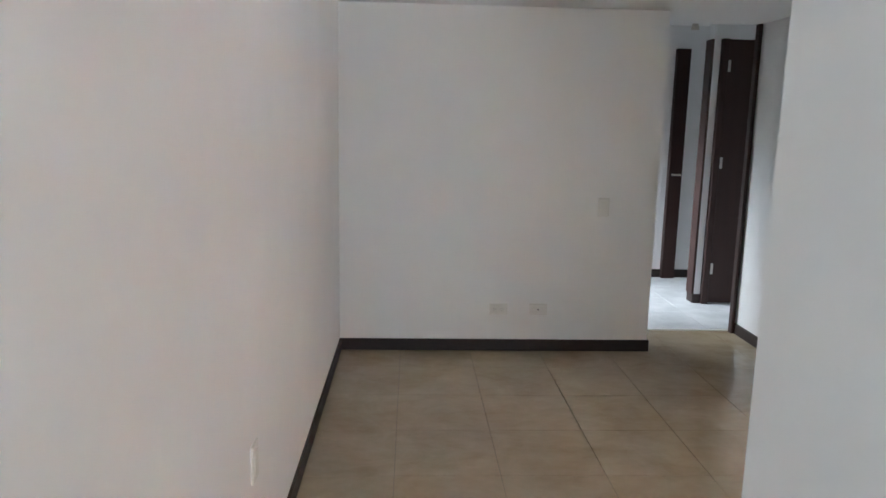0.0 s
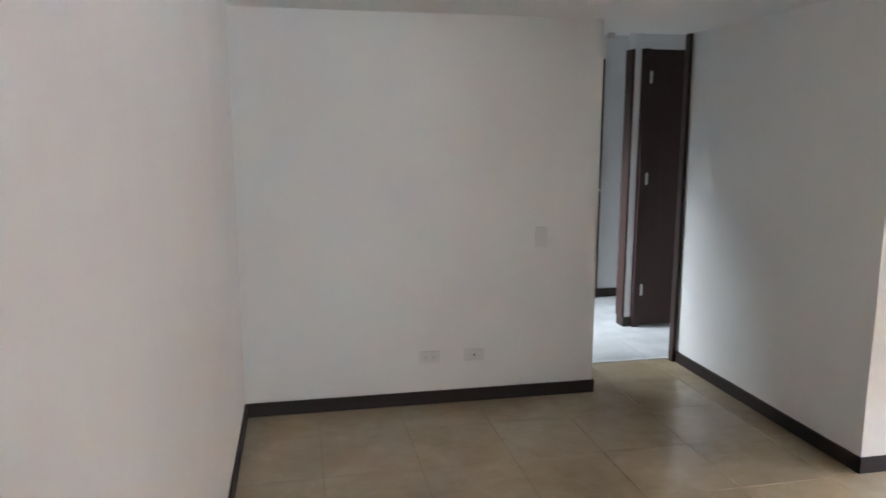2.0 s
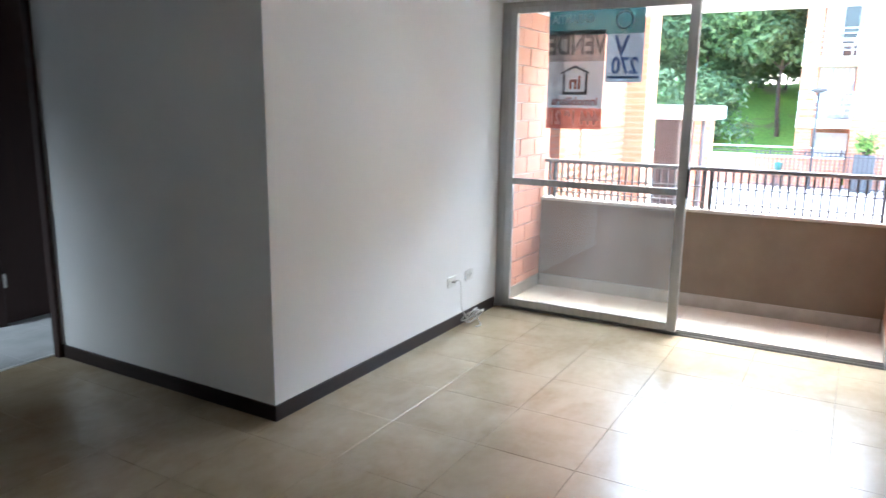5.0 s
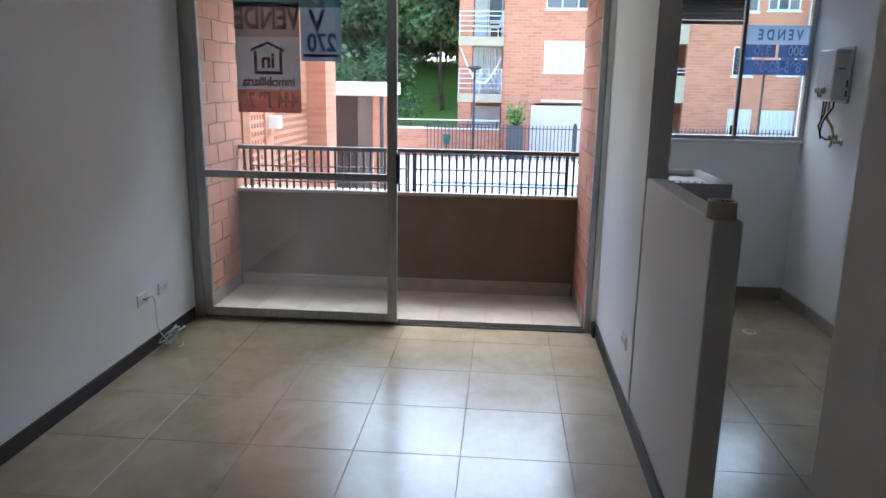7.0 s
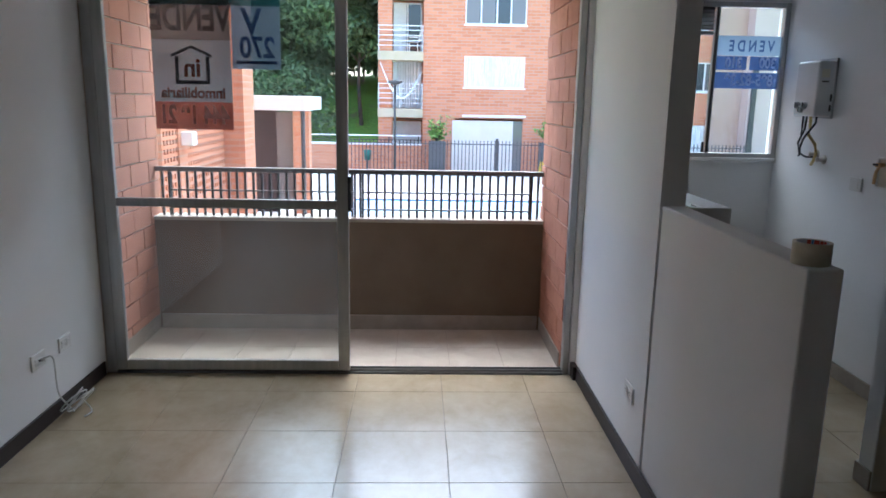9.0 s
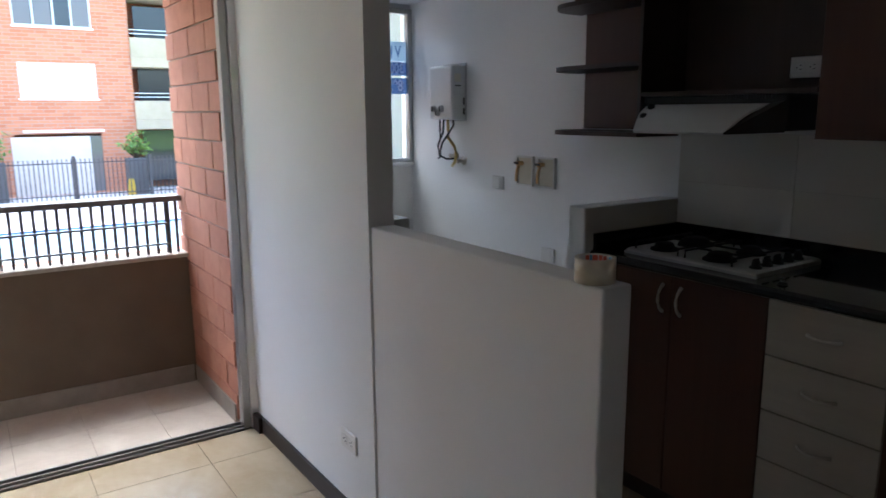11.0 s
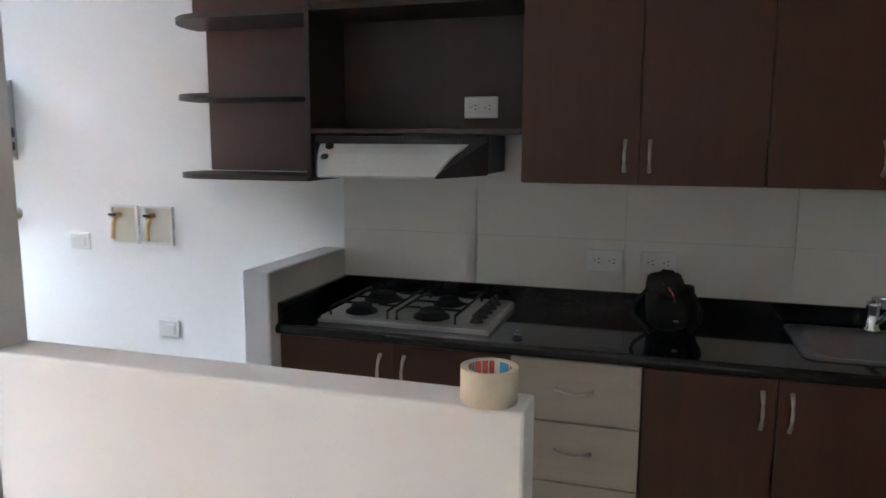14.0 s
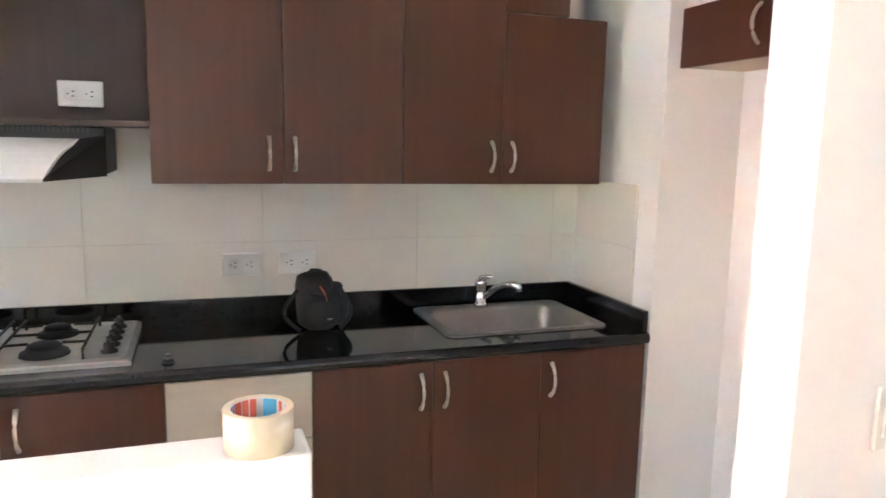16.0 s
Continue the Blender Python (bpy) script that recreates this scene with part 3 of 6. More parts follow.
def door_posters():
    a = thing("poster", WX - 0.004, 1.34, 1.83, "green and white property poster taped on the balcony door pane", "poster")
    x = WX - 0.0045
    film("sheet_top", x, 1.03, 1.665, 1.90, 2.09, "p_green", a)
    film("sheet_bottom", x, 1.03, 1.27, 1.60, 1.90, "p_lblue", a)
    film("rule", x - 0.001, 1.05, 1.25, 1.625, 1.64, "p_mid", a)
    writing("GARANTIA", 0.075, x - 0.001, 1.50, 2.0, "p_pale", a, 0.75)
    part("emblem", lathe([(0.045, 0), (0.045, 0.001), (0.058, 0.001), (0.058, 0)], (x - 0.0012, 1.16, 1.985), "x", 24), "p_white", a)
    writing("V", 0.17, x - 0.001, 1.17, 1.82, "p_mid", a, 0.9)
    writing("270", 0.14, x - 0.001, 1.145, 1.70, "p_mid", a, 0.82)
    b = thing("poster", WX - 0.006, 1.47, 1.60, "grey, white and red estate agency poster on the balcony door pane", "poster")
    x = WX - 0.0062
    film("sheet_top", x, 1.275, 1.66, 1.735, 1.93, "p_grey", b)
    film("sheet_middle", x, 1.275, 1.66, 1.435, 1.735, "p_white", b)
    film("sheet_bottom", x, 1.275, 1.66, 1.30, 1.435, "p_red", b)
    writing("VENDE", 0.175, x - 0.001, 1.468, 1.835, "p_faint", b, 0.72)
    hb = prism([(1.382, 1.522), (1.552, 1.522), (1.552, 1.655), (1.534, 1.655), (1.534, 1.540), (1.400, 1.540), (1.400, 1.655), (1.382, 1.655)], x - 0.002, x - 0.001, "x")
    part("emblem_box", hb, "p_dark", b)
    part("emblem_roof", prism([(1.37, 1.665), (1.47, 1.71), (1.57, 1.665), (1.57, 1.65), (1.47, 1.695), (1.37, 1.65)], x - 0.002, x - 0.001, "x"), "p_dark", b)
    writing("in", 0.125, x - 0.002, 1.468, 1.598, "p_ink_brown", b, 0.95, "emblem_mark")
    writing("inmobiliaria", 0.074, x - 0.001, 1.468, 1.478, "p_ink_brown", b, 0.92)
    writing("444 19 21", 0.125, x - 0.001, 1.468, 1.368, "p_pale", b, 0.68)


door_posters()


# ---- kitchen window ----
def kitchen_window():
    w = thing("window_kitchen", 4.45, -1.4, 1.12, "grey aluminium sliding kitchen window with a louvre at the top", "window")
    w["kind"] = "structure"
    x0, x1 = 4.42, 4.47
    y0, y1, z0, z1 = -2.035 + 0.055, -0.78, 1.12, 2.10
    part("window_sill", box(4.405, 4.56, y0, y1, z0 - 0.004, z0 + 0.018, 0.003), "paint_smooth", w)
    part("frame_side", box(x0, x1, y0, y0 + 0.03, z0 + 0.018, z1, 0.002), "alu", w)
    part("frame_side", box(x0, x1, y1 - 0.03, y1, z0 + 0.018, z1, 0.002), "alu", w)
    part("frame_head", box(x0, x1, y0 + 0.03, y1 - 0.03, z1 - 0.03, z1, 0.002), "alu", w)
    part("frame_bottom", box(x0, x1, y0 + 0.03, y1 - 0.03, z0 + 0.018, z0 + 0.045, 0.002), "alu", w)
    part("mullion", box(x0 + 0.005, x1 - 0.01, -1.537, -1.513, z0 + 0.045, z1 - 0.03, 0.002), "alu_dark", w)
    part("latch", box(x0 - 0.008, x0 + 0.005, -1.50, -1.485, 1.17, 1.235, 0.002), "blackplastic", w)
    part("louvre_rail", box(x0 + 0.005, x1 - 0.01, -1.505, y1 - 0.03, 1.90, 1.925, 0.002), "alu", w)
    for k in range(6):
        z = 1.935 + k * 0.024
        bm = prism([(x0 + 0.008, z - 0.004), (x0 + 0.012, z - 0.006), (x1 - 0.014, z + 0.023), (x1 - 0.018, z + 0.025)], -1.505, y1 - 0.03, "y")
        part("slat", bm, "alu_dark", w)
    for a, b, c, e in ((y0 + 0.03, -1.545, z0 + 0.045, z1 - 0.03), (-1.505, y1 - 0.03, z0 + 0.045, 1.90)):
        g = part("pane", box(4.445, 4.449, a, b, c, e), "glass", w, "clear glass pane")
        g.visible_shadow = False


kitchen_window()


def kitchen_poster():
    p = thing("poster", 4.43, -1.765, 1.73, "white and blue property poster on the kitchen window pane", "poster")
    x = 4.4435
    ya, yb = -1.978, -1.535
    film("sheet", x, ya, yb, 1.778, 1.90, "p_lblue", p)
    film("band", x + 0.0005, ya + 0.005, yb - 0.225, 1.69, 1.775, "p_blue", p)
    film("band", x - 0.001, yb - 0.205, yb - 0.005, 1.69, 1.775, "p_blue", p)
    film("band", x - 0.001, ya + 0.005, yb - 0.005, 1.575, 1.675, "p_blue", p)
    writing("V E N D E", 0.095, x - 0.002, -1.762, 1.835, "p_blue", p, 0.72)
    writing("300", 0.085, x - 0.002, -1.875, 1.732, "p_pale", p, 0.85)
    writing("310", 0.085, x - 0.002, -1.655, 1.732, "p_pale", p, 0.85)
    writing("895-82-39", 0.095, x - 0.002, -1.762, 1.625, "p_pale", p, 0.80)


kitchen_poster()


# ---- kitchen ----
FY = -1.487    # front plane of the base cabinets
KB = -1.98     # kitchen back wall
WT = 0.935      # worktop height


def rounded(x0, x1, y0, y1, r, n=5):
    pts = []
    for cx, cy, a0 in ((x1 - r, y1 - r, 0), (x0 + r, y1 - r, 90), (x0 + r, y0 + r, 180), (x1 - r, y0 + r, 270)):
        for k in range(n + 1):
            a = radians(a0 + 90 * k / n)
            pts.append((cx + r * math.cos(a), cy + r * math.sin(a)))
    return pts


def loft(rings, close_last=True, smooth=True):
    bm = bmesh.new()
    vr = [[bm.verts.new(p) for p in ring] for ring in rings]
    for a, b in zip(vr, vr[1:]):
        n = len(a)
        for k in range(n):
            f = bm.faces.new((a[k], a[(k + 1) % n], b[(k + 1) % n], b[k]))
            f.smooth = smooth
    if close_last:
        bm.faces.new(vr[-1])
    bmesh.ops.recalc_face_normals(bm, faces=bm.faces)
    return bm


def bow_handle(parent, x, y, z, vertical=True, length=0.10, name="handle"):
    """A bowed metal handle whose feet sit on the plane y."""
    pts = []
    for i in range(9):
        a = i / 8
        off = (a - 0.5) * length
        out = 0.028 * math.sin(math.pi * a) ** 0.7 + 0.0
        pts.append((x, y + out, z + off) if vertical else (x + off, y + out, z))
    bm = bmesh.new()
    radii = [0.0065, 0.0055, 0.005, 0.005, 0.005, 0.005, 0.005, 0.0055, 0.0065]
    bm_tube(bm, pts, radii, 8)
    return part(name, bm, "nickel", parent, "satin metal bow handle")


def carcass(x0, x1, y1, z0=0.09, z1=0.900, t=0.016):
    """The open cabinet box as one U-shaped body."""
    x0, x1 = x0 + 0.0005, x1 - 0.0005
    return prism([(x0, z0), (x1, z0), (x1, z1), (x1 - t, z1), (x1 - t, z0 + t), (x0 + t, z0 + t), (x0 + t, z1), (x0, z1)], KB + 0.004, y1, "y")


def base_unit(x0, x1, label, doors):
    u = thing("base_cabinet", (x0 + x1) / 2, FY, 0, label, "cabinet", "kitchen base cabinets")
    y1 = FY - 0.02
    bm = carcass(x0, x1, y1)
    part("carcass", bm, "wood_dark", u)
    part("plinth", box(x0 + 0.001, x1 - 0.001, FY - 0.06, FY - 0.045, 0, 0.088, 0.001), "wood_dark", u)
    for a, b, hx in doors:
        d = part("door", box(a + 0.0015, b - 0.0015, FY - 0.018, FY, 0.095, 0.897, 0.0015), "wood", u)
        bow_handle(d, hx, FY, 0.815)
    return u


base_unit(1.575, 2.303, "dark reddish brown cabinet under the gas hob, two closed doors", [(1.575, 1.932, 1.892), (1.932, 2.303, 1.968)])
base_unit(0.205, 1.216, "dark reddish brown cabinet under the kitchen sink, three closed doors", [(0.886, 1.216, 0.921), (0.556, 0.886, 0.852), (0.205, 0.556, 0.524)])


def drawer_unit(x0, x1):
    u = thing("drawer_cabinet", (x0 + x1) / 2, FY, 0, "beige fronted drawer cabinet with four closed drawers under the worktop", "cabinet", "kitchen base cabinets")
    y1 = FY - 0.02
    bm = carcass(x0, x1, y1)
    part("carcass", bm, "wood_dark", u)
    part("plinth", box(x0 + 0.001, x1 - 0.001, FY - 0.06, FY - 0.045, 0, 0.088, 0.001), "wood_dark", u)
    for z0, z1 in ((0.722, 0.897), (0.544, 0.718), (0.382, 0.540), (0.095, 0.378)):
        d = part("drawer_front", box(x0 + 0.002, x1 - 0.002, FY - 0.018, FY + 0.001, z0, z1, 0.0015), "drawer", u, "beige laminate drawer front")
        bow_handle(d, (x0 + x1) / 2, FY + 0.001, (z0 + z1) / 2 + 0.005, vertical=False)


drawer_unit(1.216, 1.575)


def worktop():
    w = thing("worktop", 1.25, -1.76, WT, "glossy black granite kitchen worktop with upstand", "worktop")
    x0, x1, y0, y1 = 0.205, 2.305, KB + 0.001, -1.478
    hole = (0.318, 0.782, -1.905, -1.600)     # sink cut-out
    lo, hi = WT - 0.033, WT
    def ring(a, z):
        return [(a[0], a[2], z), (a[1], a[2], z), (a[1], a[3], z), (a[0], a[3], z)]
    out = (x0, x1, y0, y1)
    part("top", loft([ring(hole, lo), ring(out, lo), ring(out, hi), ring(hole, hi), ring(hole, lo)], False, False), "granite", w)
    nose = [(y1 - 0.001, lo)] + [(y1 + 0.012 * math.sin(a), (lo + hi) / 2 - 0.0165 * math.cos(a)) for a in (math.pi * k / 8 for k in range(1, 8))] + [(y1 - 0.001, hi)]
    part("nosing", prism(nose, x0 + 0.002, x1, "x"), "granite", w)
    part("upstand", box(x0 + 0.018, x1, y0, y0 + 0.018, WT, 1.0, 0.002), "granite", w)
    part("upstand", box(x0, x0 + 0.018, y0, y1 - 0.005, WT, 1.0, 0.002), "granite", w)
    part("upstand", box(x1 - 0.018, x1, y0 + 0.018, y1 - 0.002, WT, 0.999, 0.002), "granite", w)


worktop()


def sink():
    s = thing("kitchen_sink", 0.55, -1.75, WT, "stainless steel inset kitchen sink, empty", "sink")
    ox = (0.286, 0.816, -1.948, -1.566)
    ix = (0.326, 0.776, -1.890, -1.608)
    rings = []
    for (a, b, c, d), r, z in ((ox, 0.035, WT + 0.001), (ox, 0.035, WT + 0.005),
                               ((ox[0] + 0.008, ox[1] - 0.008, ox[2] + 0.008, ox[3] - 0.008), 0.03, WT + 0.006),
                               ((ix[0] - 0.006, ix[1] + 0.006, ix[2] - 0.006, ix[3] + 0.006), 0.06, WT + 0.003),
                               (ix, 0.055, WT - 0.008),
                               ((ix[0] + 0.012, ix[1] - 0.012, ix[2] + 0.012, ix[3] - 0.012), 0.05, WT - 0.12),
                               ((ix[0] + 0.035, ix[1] - 0.035, ix[2] + 0.035, ix[3] - 0.035), 0.04, WT - 0.14)):
        rings.append([(x, y, z) for x, y in rounded(a, b, c, d, r)])
    part("bowl", loft(rings), "sinksteel", s)
    part("strainer", lathe([(0.0, 0.002), (0.02, 0.002), (0.034, 0.004), (0.04, 0.0)], (0.55, -1.75, WT - 0.139)), "chrome", s)


sink()


def faucet():
    f = thing("faucet", 0.578, -1.918, WT + 0.006, "chrome single lever kitchen faucet on the sink rim", "faucet")
    x, y, z = 0.578, -1.918, WT + 0.006
    part("body", lathe([(0.0, 0), (0.027, 0), (0.025, 0.010), (0.019, 0.015), (0.019, 0.072), (0.022, 0.078), (0.020, 0.090), (0.0, 0.094)], (x, y, z)), "chrome", f)
    part("spout", tube([(x - 0.012, y + 0.015, z + 0.035), (x - 0.035, y + 0.05, z + 0.070), (x - 0.055, y + 0.085, z + 0.088), (x - 0.070, y + 0.11, z + 0.092), (x - 0.082, y + 0.125, z + 0.086), (x - 0.085, y + 0.130, z + 0.070)],
                       [0.011, 0.011, 0.011, 0.012, 0.013, 0.012], 10), "chrome", f)
    part("lever", tube([(x, y, z + 0.094), (x - 0.010, y + 0.022, z + 0.104), (x - 0.024, y + 0.048, z + 0.108)], [0.012, 0.009, 0.006], 8), "chrome", f)


faucet()


def hob():
    h = thing("gas_hob", 1.935, -1.735, WT, "stainless steel four burner gas hob with black pan grates", "hob")
    x0, x1, y0, y1 = 1.652, 2.190, -1.925, -1.535
    rings = []
    for r, z in ((0.0, WT + 0.001), (0.0, WT + 0.016), (0.010, WT + 0.022), (0.022, WT + 0.018), (0.03, WT + 0.016)):
        rings.append([(x, y, z) for x, y in rounded(x0 + r, x1 - r, y0 + r, y1 - r, 0.012, 3)])
    part("plate", loft(rings, smooth=False), "steel", h)
    part("trim", box(x0 - 0.003, x1 + 0.003, y1 - 0.001, y1 + 0.002, WT + 0.001, WT + 0.010), "alu", h)
    zp = WT + 0.016
    for bx, by, r in ((2.09, -1.82, 0.050), (2.09, -1.635, 0.036), (1.855, -1.82, 0.036), (1.855, -1.635, 0.042)):
        b = part("burner", lathe([(r + 0.016, 0.0), (r + 0.013, 0.008), (r, 0.010), (r, 0.018), (0.0, 0.018)], (bx, by, zp)), "iron", h)
        part("burner_cap", lathe([(0.0, 0.029), (r * 0.75, 0.028), (r * 0.92, 0.024), (r * 0.92, 0.018), (0, 0.018)], (bx, by, zp)), "iron", b)
    for gx0, gx1 in ((1.975, 2.165), (1.760, 1.945)):
        g = bmesh.new()
        zt = zp + 0.027
        ya, yb = -1.895, -1.565
        for fx in (gx0, gx1):
            bm_tube(g, [(fx, ya, zp), (fx, ya, zt), (fx, yb, zt), (fx, yb, zp)], 0.0040, 6)
        bm_tube(g, [(gx0, -1.73, zt), (gx1, -1.73, zt)], 0.0040, 6)
        for by in (-1.82, -1.635):
            for fx, sg in ((gx0, 1), (gx1, -1)):
                bm_tube(g, [(fx, by, zt), (fx + sg * 0.055, by, zt + 0.001)], 0.0038, 6)
        part("pan_grate", g, "iron", h, "black enamelled wire pan grate")
    for k in range(5):
        y = -1.865 + k * 0.062
        kn = part("knob", lathe([(0.021, 0), (0.020, 0.006), (0.014, 0.008), (0.013, 0.024), (0.0, 0.026)], (1.707, y, zp), sides=16), "blackplastic", h)
        part("grip", box(1.703, 1.711, y - 0.014, y + 0.014, zp + 0.024, zp + 0.032, 0.001), "blackplastic", kn)


hob()
p = thing("rubber_plug", 1.566, -1.540, WT, "small black rubber plug lying on the worktop", "plug")
part("disc", lathe([(0.0, 0), (0.014, 0), (0.016, 0.004), (0.011, 0.008), (0.0, 0.008)], (1.566, -1.540, WT), sides=16), "blackplastic", p)
part("ring", tube([(1.566 + 0.008 * math.cos(a), -1.540, WT + 0.015 + 0.008 * math.sin(a)) for a in (k * math.pi / 4 for k in range(9))], 0.0014, 6), "chrome", p)


def soft(cx, cy, cz, rx, ry, rz, seed, lumps=0.006, square=0.7, sub=4):
    """A soft stuffed shape, squarish and creased."""
    bm = bmesh.new()
    bmesh.ops.create_icosphere(bm, subdivisions=sub, radius=1.0)
    off = Vector((seed * 3.1, seed * 1.7, 0))
    for v in bm.verts:
        p = Vector([math.copysign(abs(c) ** square, c) for c in v.co])
        q = Vector((p.x * rx, p.y * ry, p.z * rz))
        n = v.co.normalized()
        q += n * (noise.noise(q * 22 + off) * lumps * 1.6 + abs(noise.noise(q * 48 + off)) * lumps)
        v.co = Vector((cx, cy, cz)) + q
    for f_ in bm.faces:
        f_.smooth = True
    return bm


def backpack():
    b = thing("backpack", 1.150, -1.770, WT, "small black nylon backpack standing on the worktop", "bag")
    body = soft(1.155, -1.770, WT + 0.078, 0.064, 0.050, 0.076, 1)
    for v in body.verts:
        v.co.z = max(v.co.z, WT + 0.001)
    part("body", body, "fabric", b)
    part("top_flap", soft(1.168, -1.765, WT + 0.140, 0.050, 0.046, 0.030, 2, 0.007), "fabric", b)
    part("front_pocket", soft(1.150, -1.722, WT + 0.058, 0.046, 0.018, 0.044, 3, 0.004, sub=3), "fabric", b)
    part("side_pocket", soft(1.090, -1.765, WT + 0.060, 0.020, 0.034, 0.046, 4, 0.004, sub=3), "fabric", b)
    part("side_pocket", soft(1.100, -1.770, WT + 0.128, 0.017, 0.020, 0.012, 5, 0.003, sub=3), "fabric", b)
    part("zip", tube([(1.176, -1.722, WT + 0.150), (1.158, -1.716, WT + 0.138), (1.146, -1.712, WT + 0.120), (1.140, -1.711, WT + 0.098)], 0.0022, 6), "card_red", b, "dark red zip line")
    part("top_loop", tube([(1.19, -1.770, WT + 0.160), (1.175, -1.770, WT + 0.178), (1.15, -1.770, WT + 0.176), (1.135, -1.770, WT + 0.158)], 0.006, 8), "fabric", b)
    for sgn, k0 in ((1, 0.046), (-1, 0.034)):
        pts = [(1.155 + sgn * (0.058 + k0 * math.sin(math.pi * (k / 10) ** 1.3)), -1.755 + 0.02 * k / 10, WT + 0.135 - 0.128 * k / 10) for k in range(11)]
        part("strap", tube(pts, 0.006, 6), "fabric", b)
    part("buckle", box(1.126, 1.142, -1.703, -1.697, WT + 0.040, WT + 0.047, 0.001), "chrome", b)


backpack()


def upper_unit(x0, x1, label, doors):
    u = thing("wall_cabinet", (x0 + x1) / 2, -1.70, 1.37, label, "cabinet", "kitchen wall cabinets")
    t = 0.016
    top = CEIL - 0.003
    if x1 < 1.0:
        line = [(x0, 1.372), (x1, 1.372), (x1, top), (0.40, top), (0.40, 1.873), (x0, 1.873)]
    else:
        line = [(x0, 1.372), (x1, 1.372), (x1, top), (x0, top)]
    bm = prism(line, KB + 0.004, -1.72, "y")
    part("carcass", bm, "wood", u)
    for a, b, z1, hx in doors:
        d = part("door", box(a + 0.0015, b - 0.0015, -1.718, -1.70, 1.370, z1, 0.0015), "wood", u)
        if hx:
            bow_handle(d, hx, -1.70, 1.452, length=0.088)
    return u


upper_unit(0.922, 1.598, "dark reddish brown wall cabinet with two closed doors above the worktop", [(1.258, 1.598, CEIL - 0.004, 1.298), (0.922, 1.258, CEIL - 0.004, 1.229)])
u = upper_unit(0.266, 0.921, "dark reddish brown wall cabinet with two closed doors above the sink", [(0.608, 0.921, CEIL - 0.004, 0.644), (0.266, 0.608, 1.873, 0.578)])
part("filler_panel", box(0.40, 0.6065, -1.718, -1.70, 1.876, CEIL - 0.004, 0.0015), "wood", u)


def hood_niche():
    n = thing("open_wall_cabinet", 1.95, -1.70, 1.52, "dark brown open wall cabinet niche above the cooker hood", "cabinet", "kitchen wall cabinets")
    part("back_panel", box(1.60, 2.29, KB + 0.003, KB + 0.018, 1.532, 1.90), "wood_dark", n)
    part("shelf", box(1.60, 2.29, KB + 0.003, -1.70, 1.514, 1.530, 0.001), "wood_dark", n)
    part("side_panel", box(2.292, 2.308, KB + 0.003, -1.70, 1.370, CEIL - 0.003, 0.001), "wood_dark", n)
    part("top_panel", box(1.60, 2.29, KB + 0.003, -1.70, 1.90, 1.916, 0.001), "wood_dark", n)
    part("fascia", box(1.60, 2.29, -1.718, -1.70, 1.918, CEIL - 0.004, 0.0015), "wood", n)


hood_niche()


def corner_shelves():
    s = thing("corner_shelf", 2.58, -1.84, 1.37, "dark brown open end shelves with rounded corners on the kitchen wall", "shelf")
    part("back_panel", box(2.310, 2.855, KB + 0.003, KB + 0.017, 1.380, CEIL - 0.003), "wood", s)
    outline = [(2.310, KB + 0.018), (2.310, -1.705), (2.70, -1.705)]
    for k in range(1, 10):
        a = radians(90 - 10 * k)
        outline.append((2.70 + 0.19 * math.cos(a), -1.895 + 0.19 * math.sin(a)))
    outline += [(2.89, -1.895), (2.89, KB + 0.018)]
    for z in (1.358, 1.632, 1.895):
        part("shelf", prism(outline, z, z + 0.018), "wood_dark", s)
    part("edge_knob", lathe([(0.0, 0.006), (0.008, 0.005), (0.009, 0.0)], (2.36, KB + 0.018, 1.50), "y", 12), "nickel", s)
    part("fascia", box(2.312, 2.855, -1.900, -1.884, 1.914, CEIL - 0.003, 0.001), "wood", s)


corner_shelves()


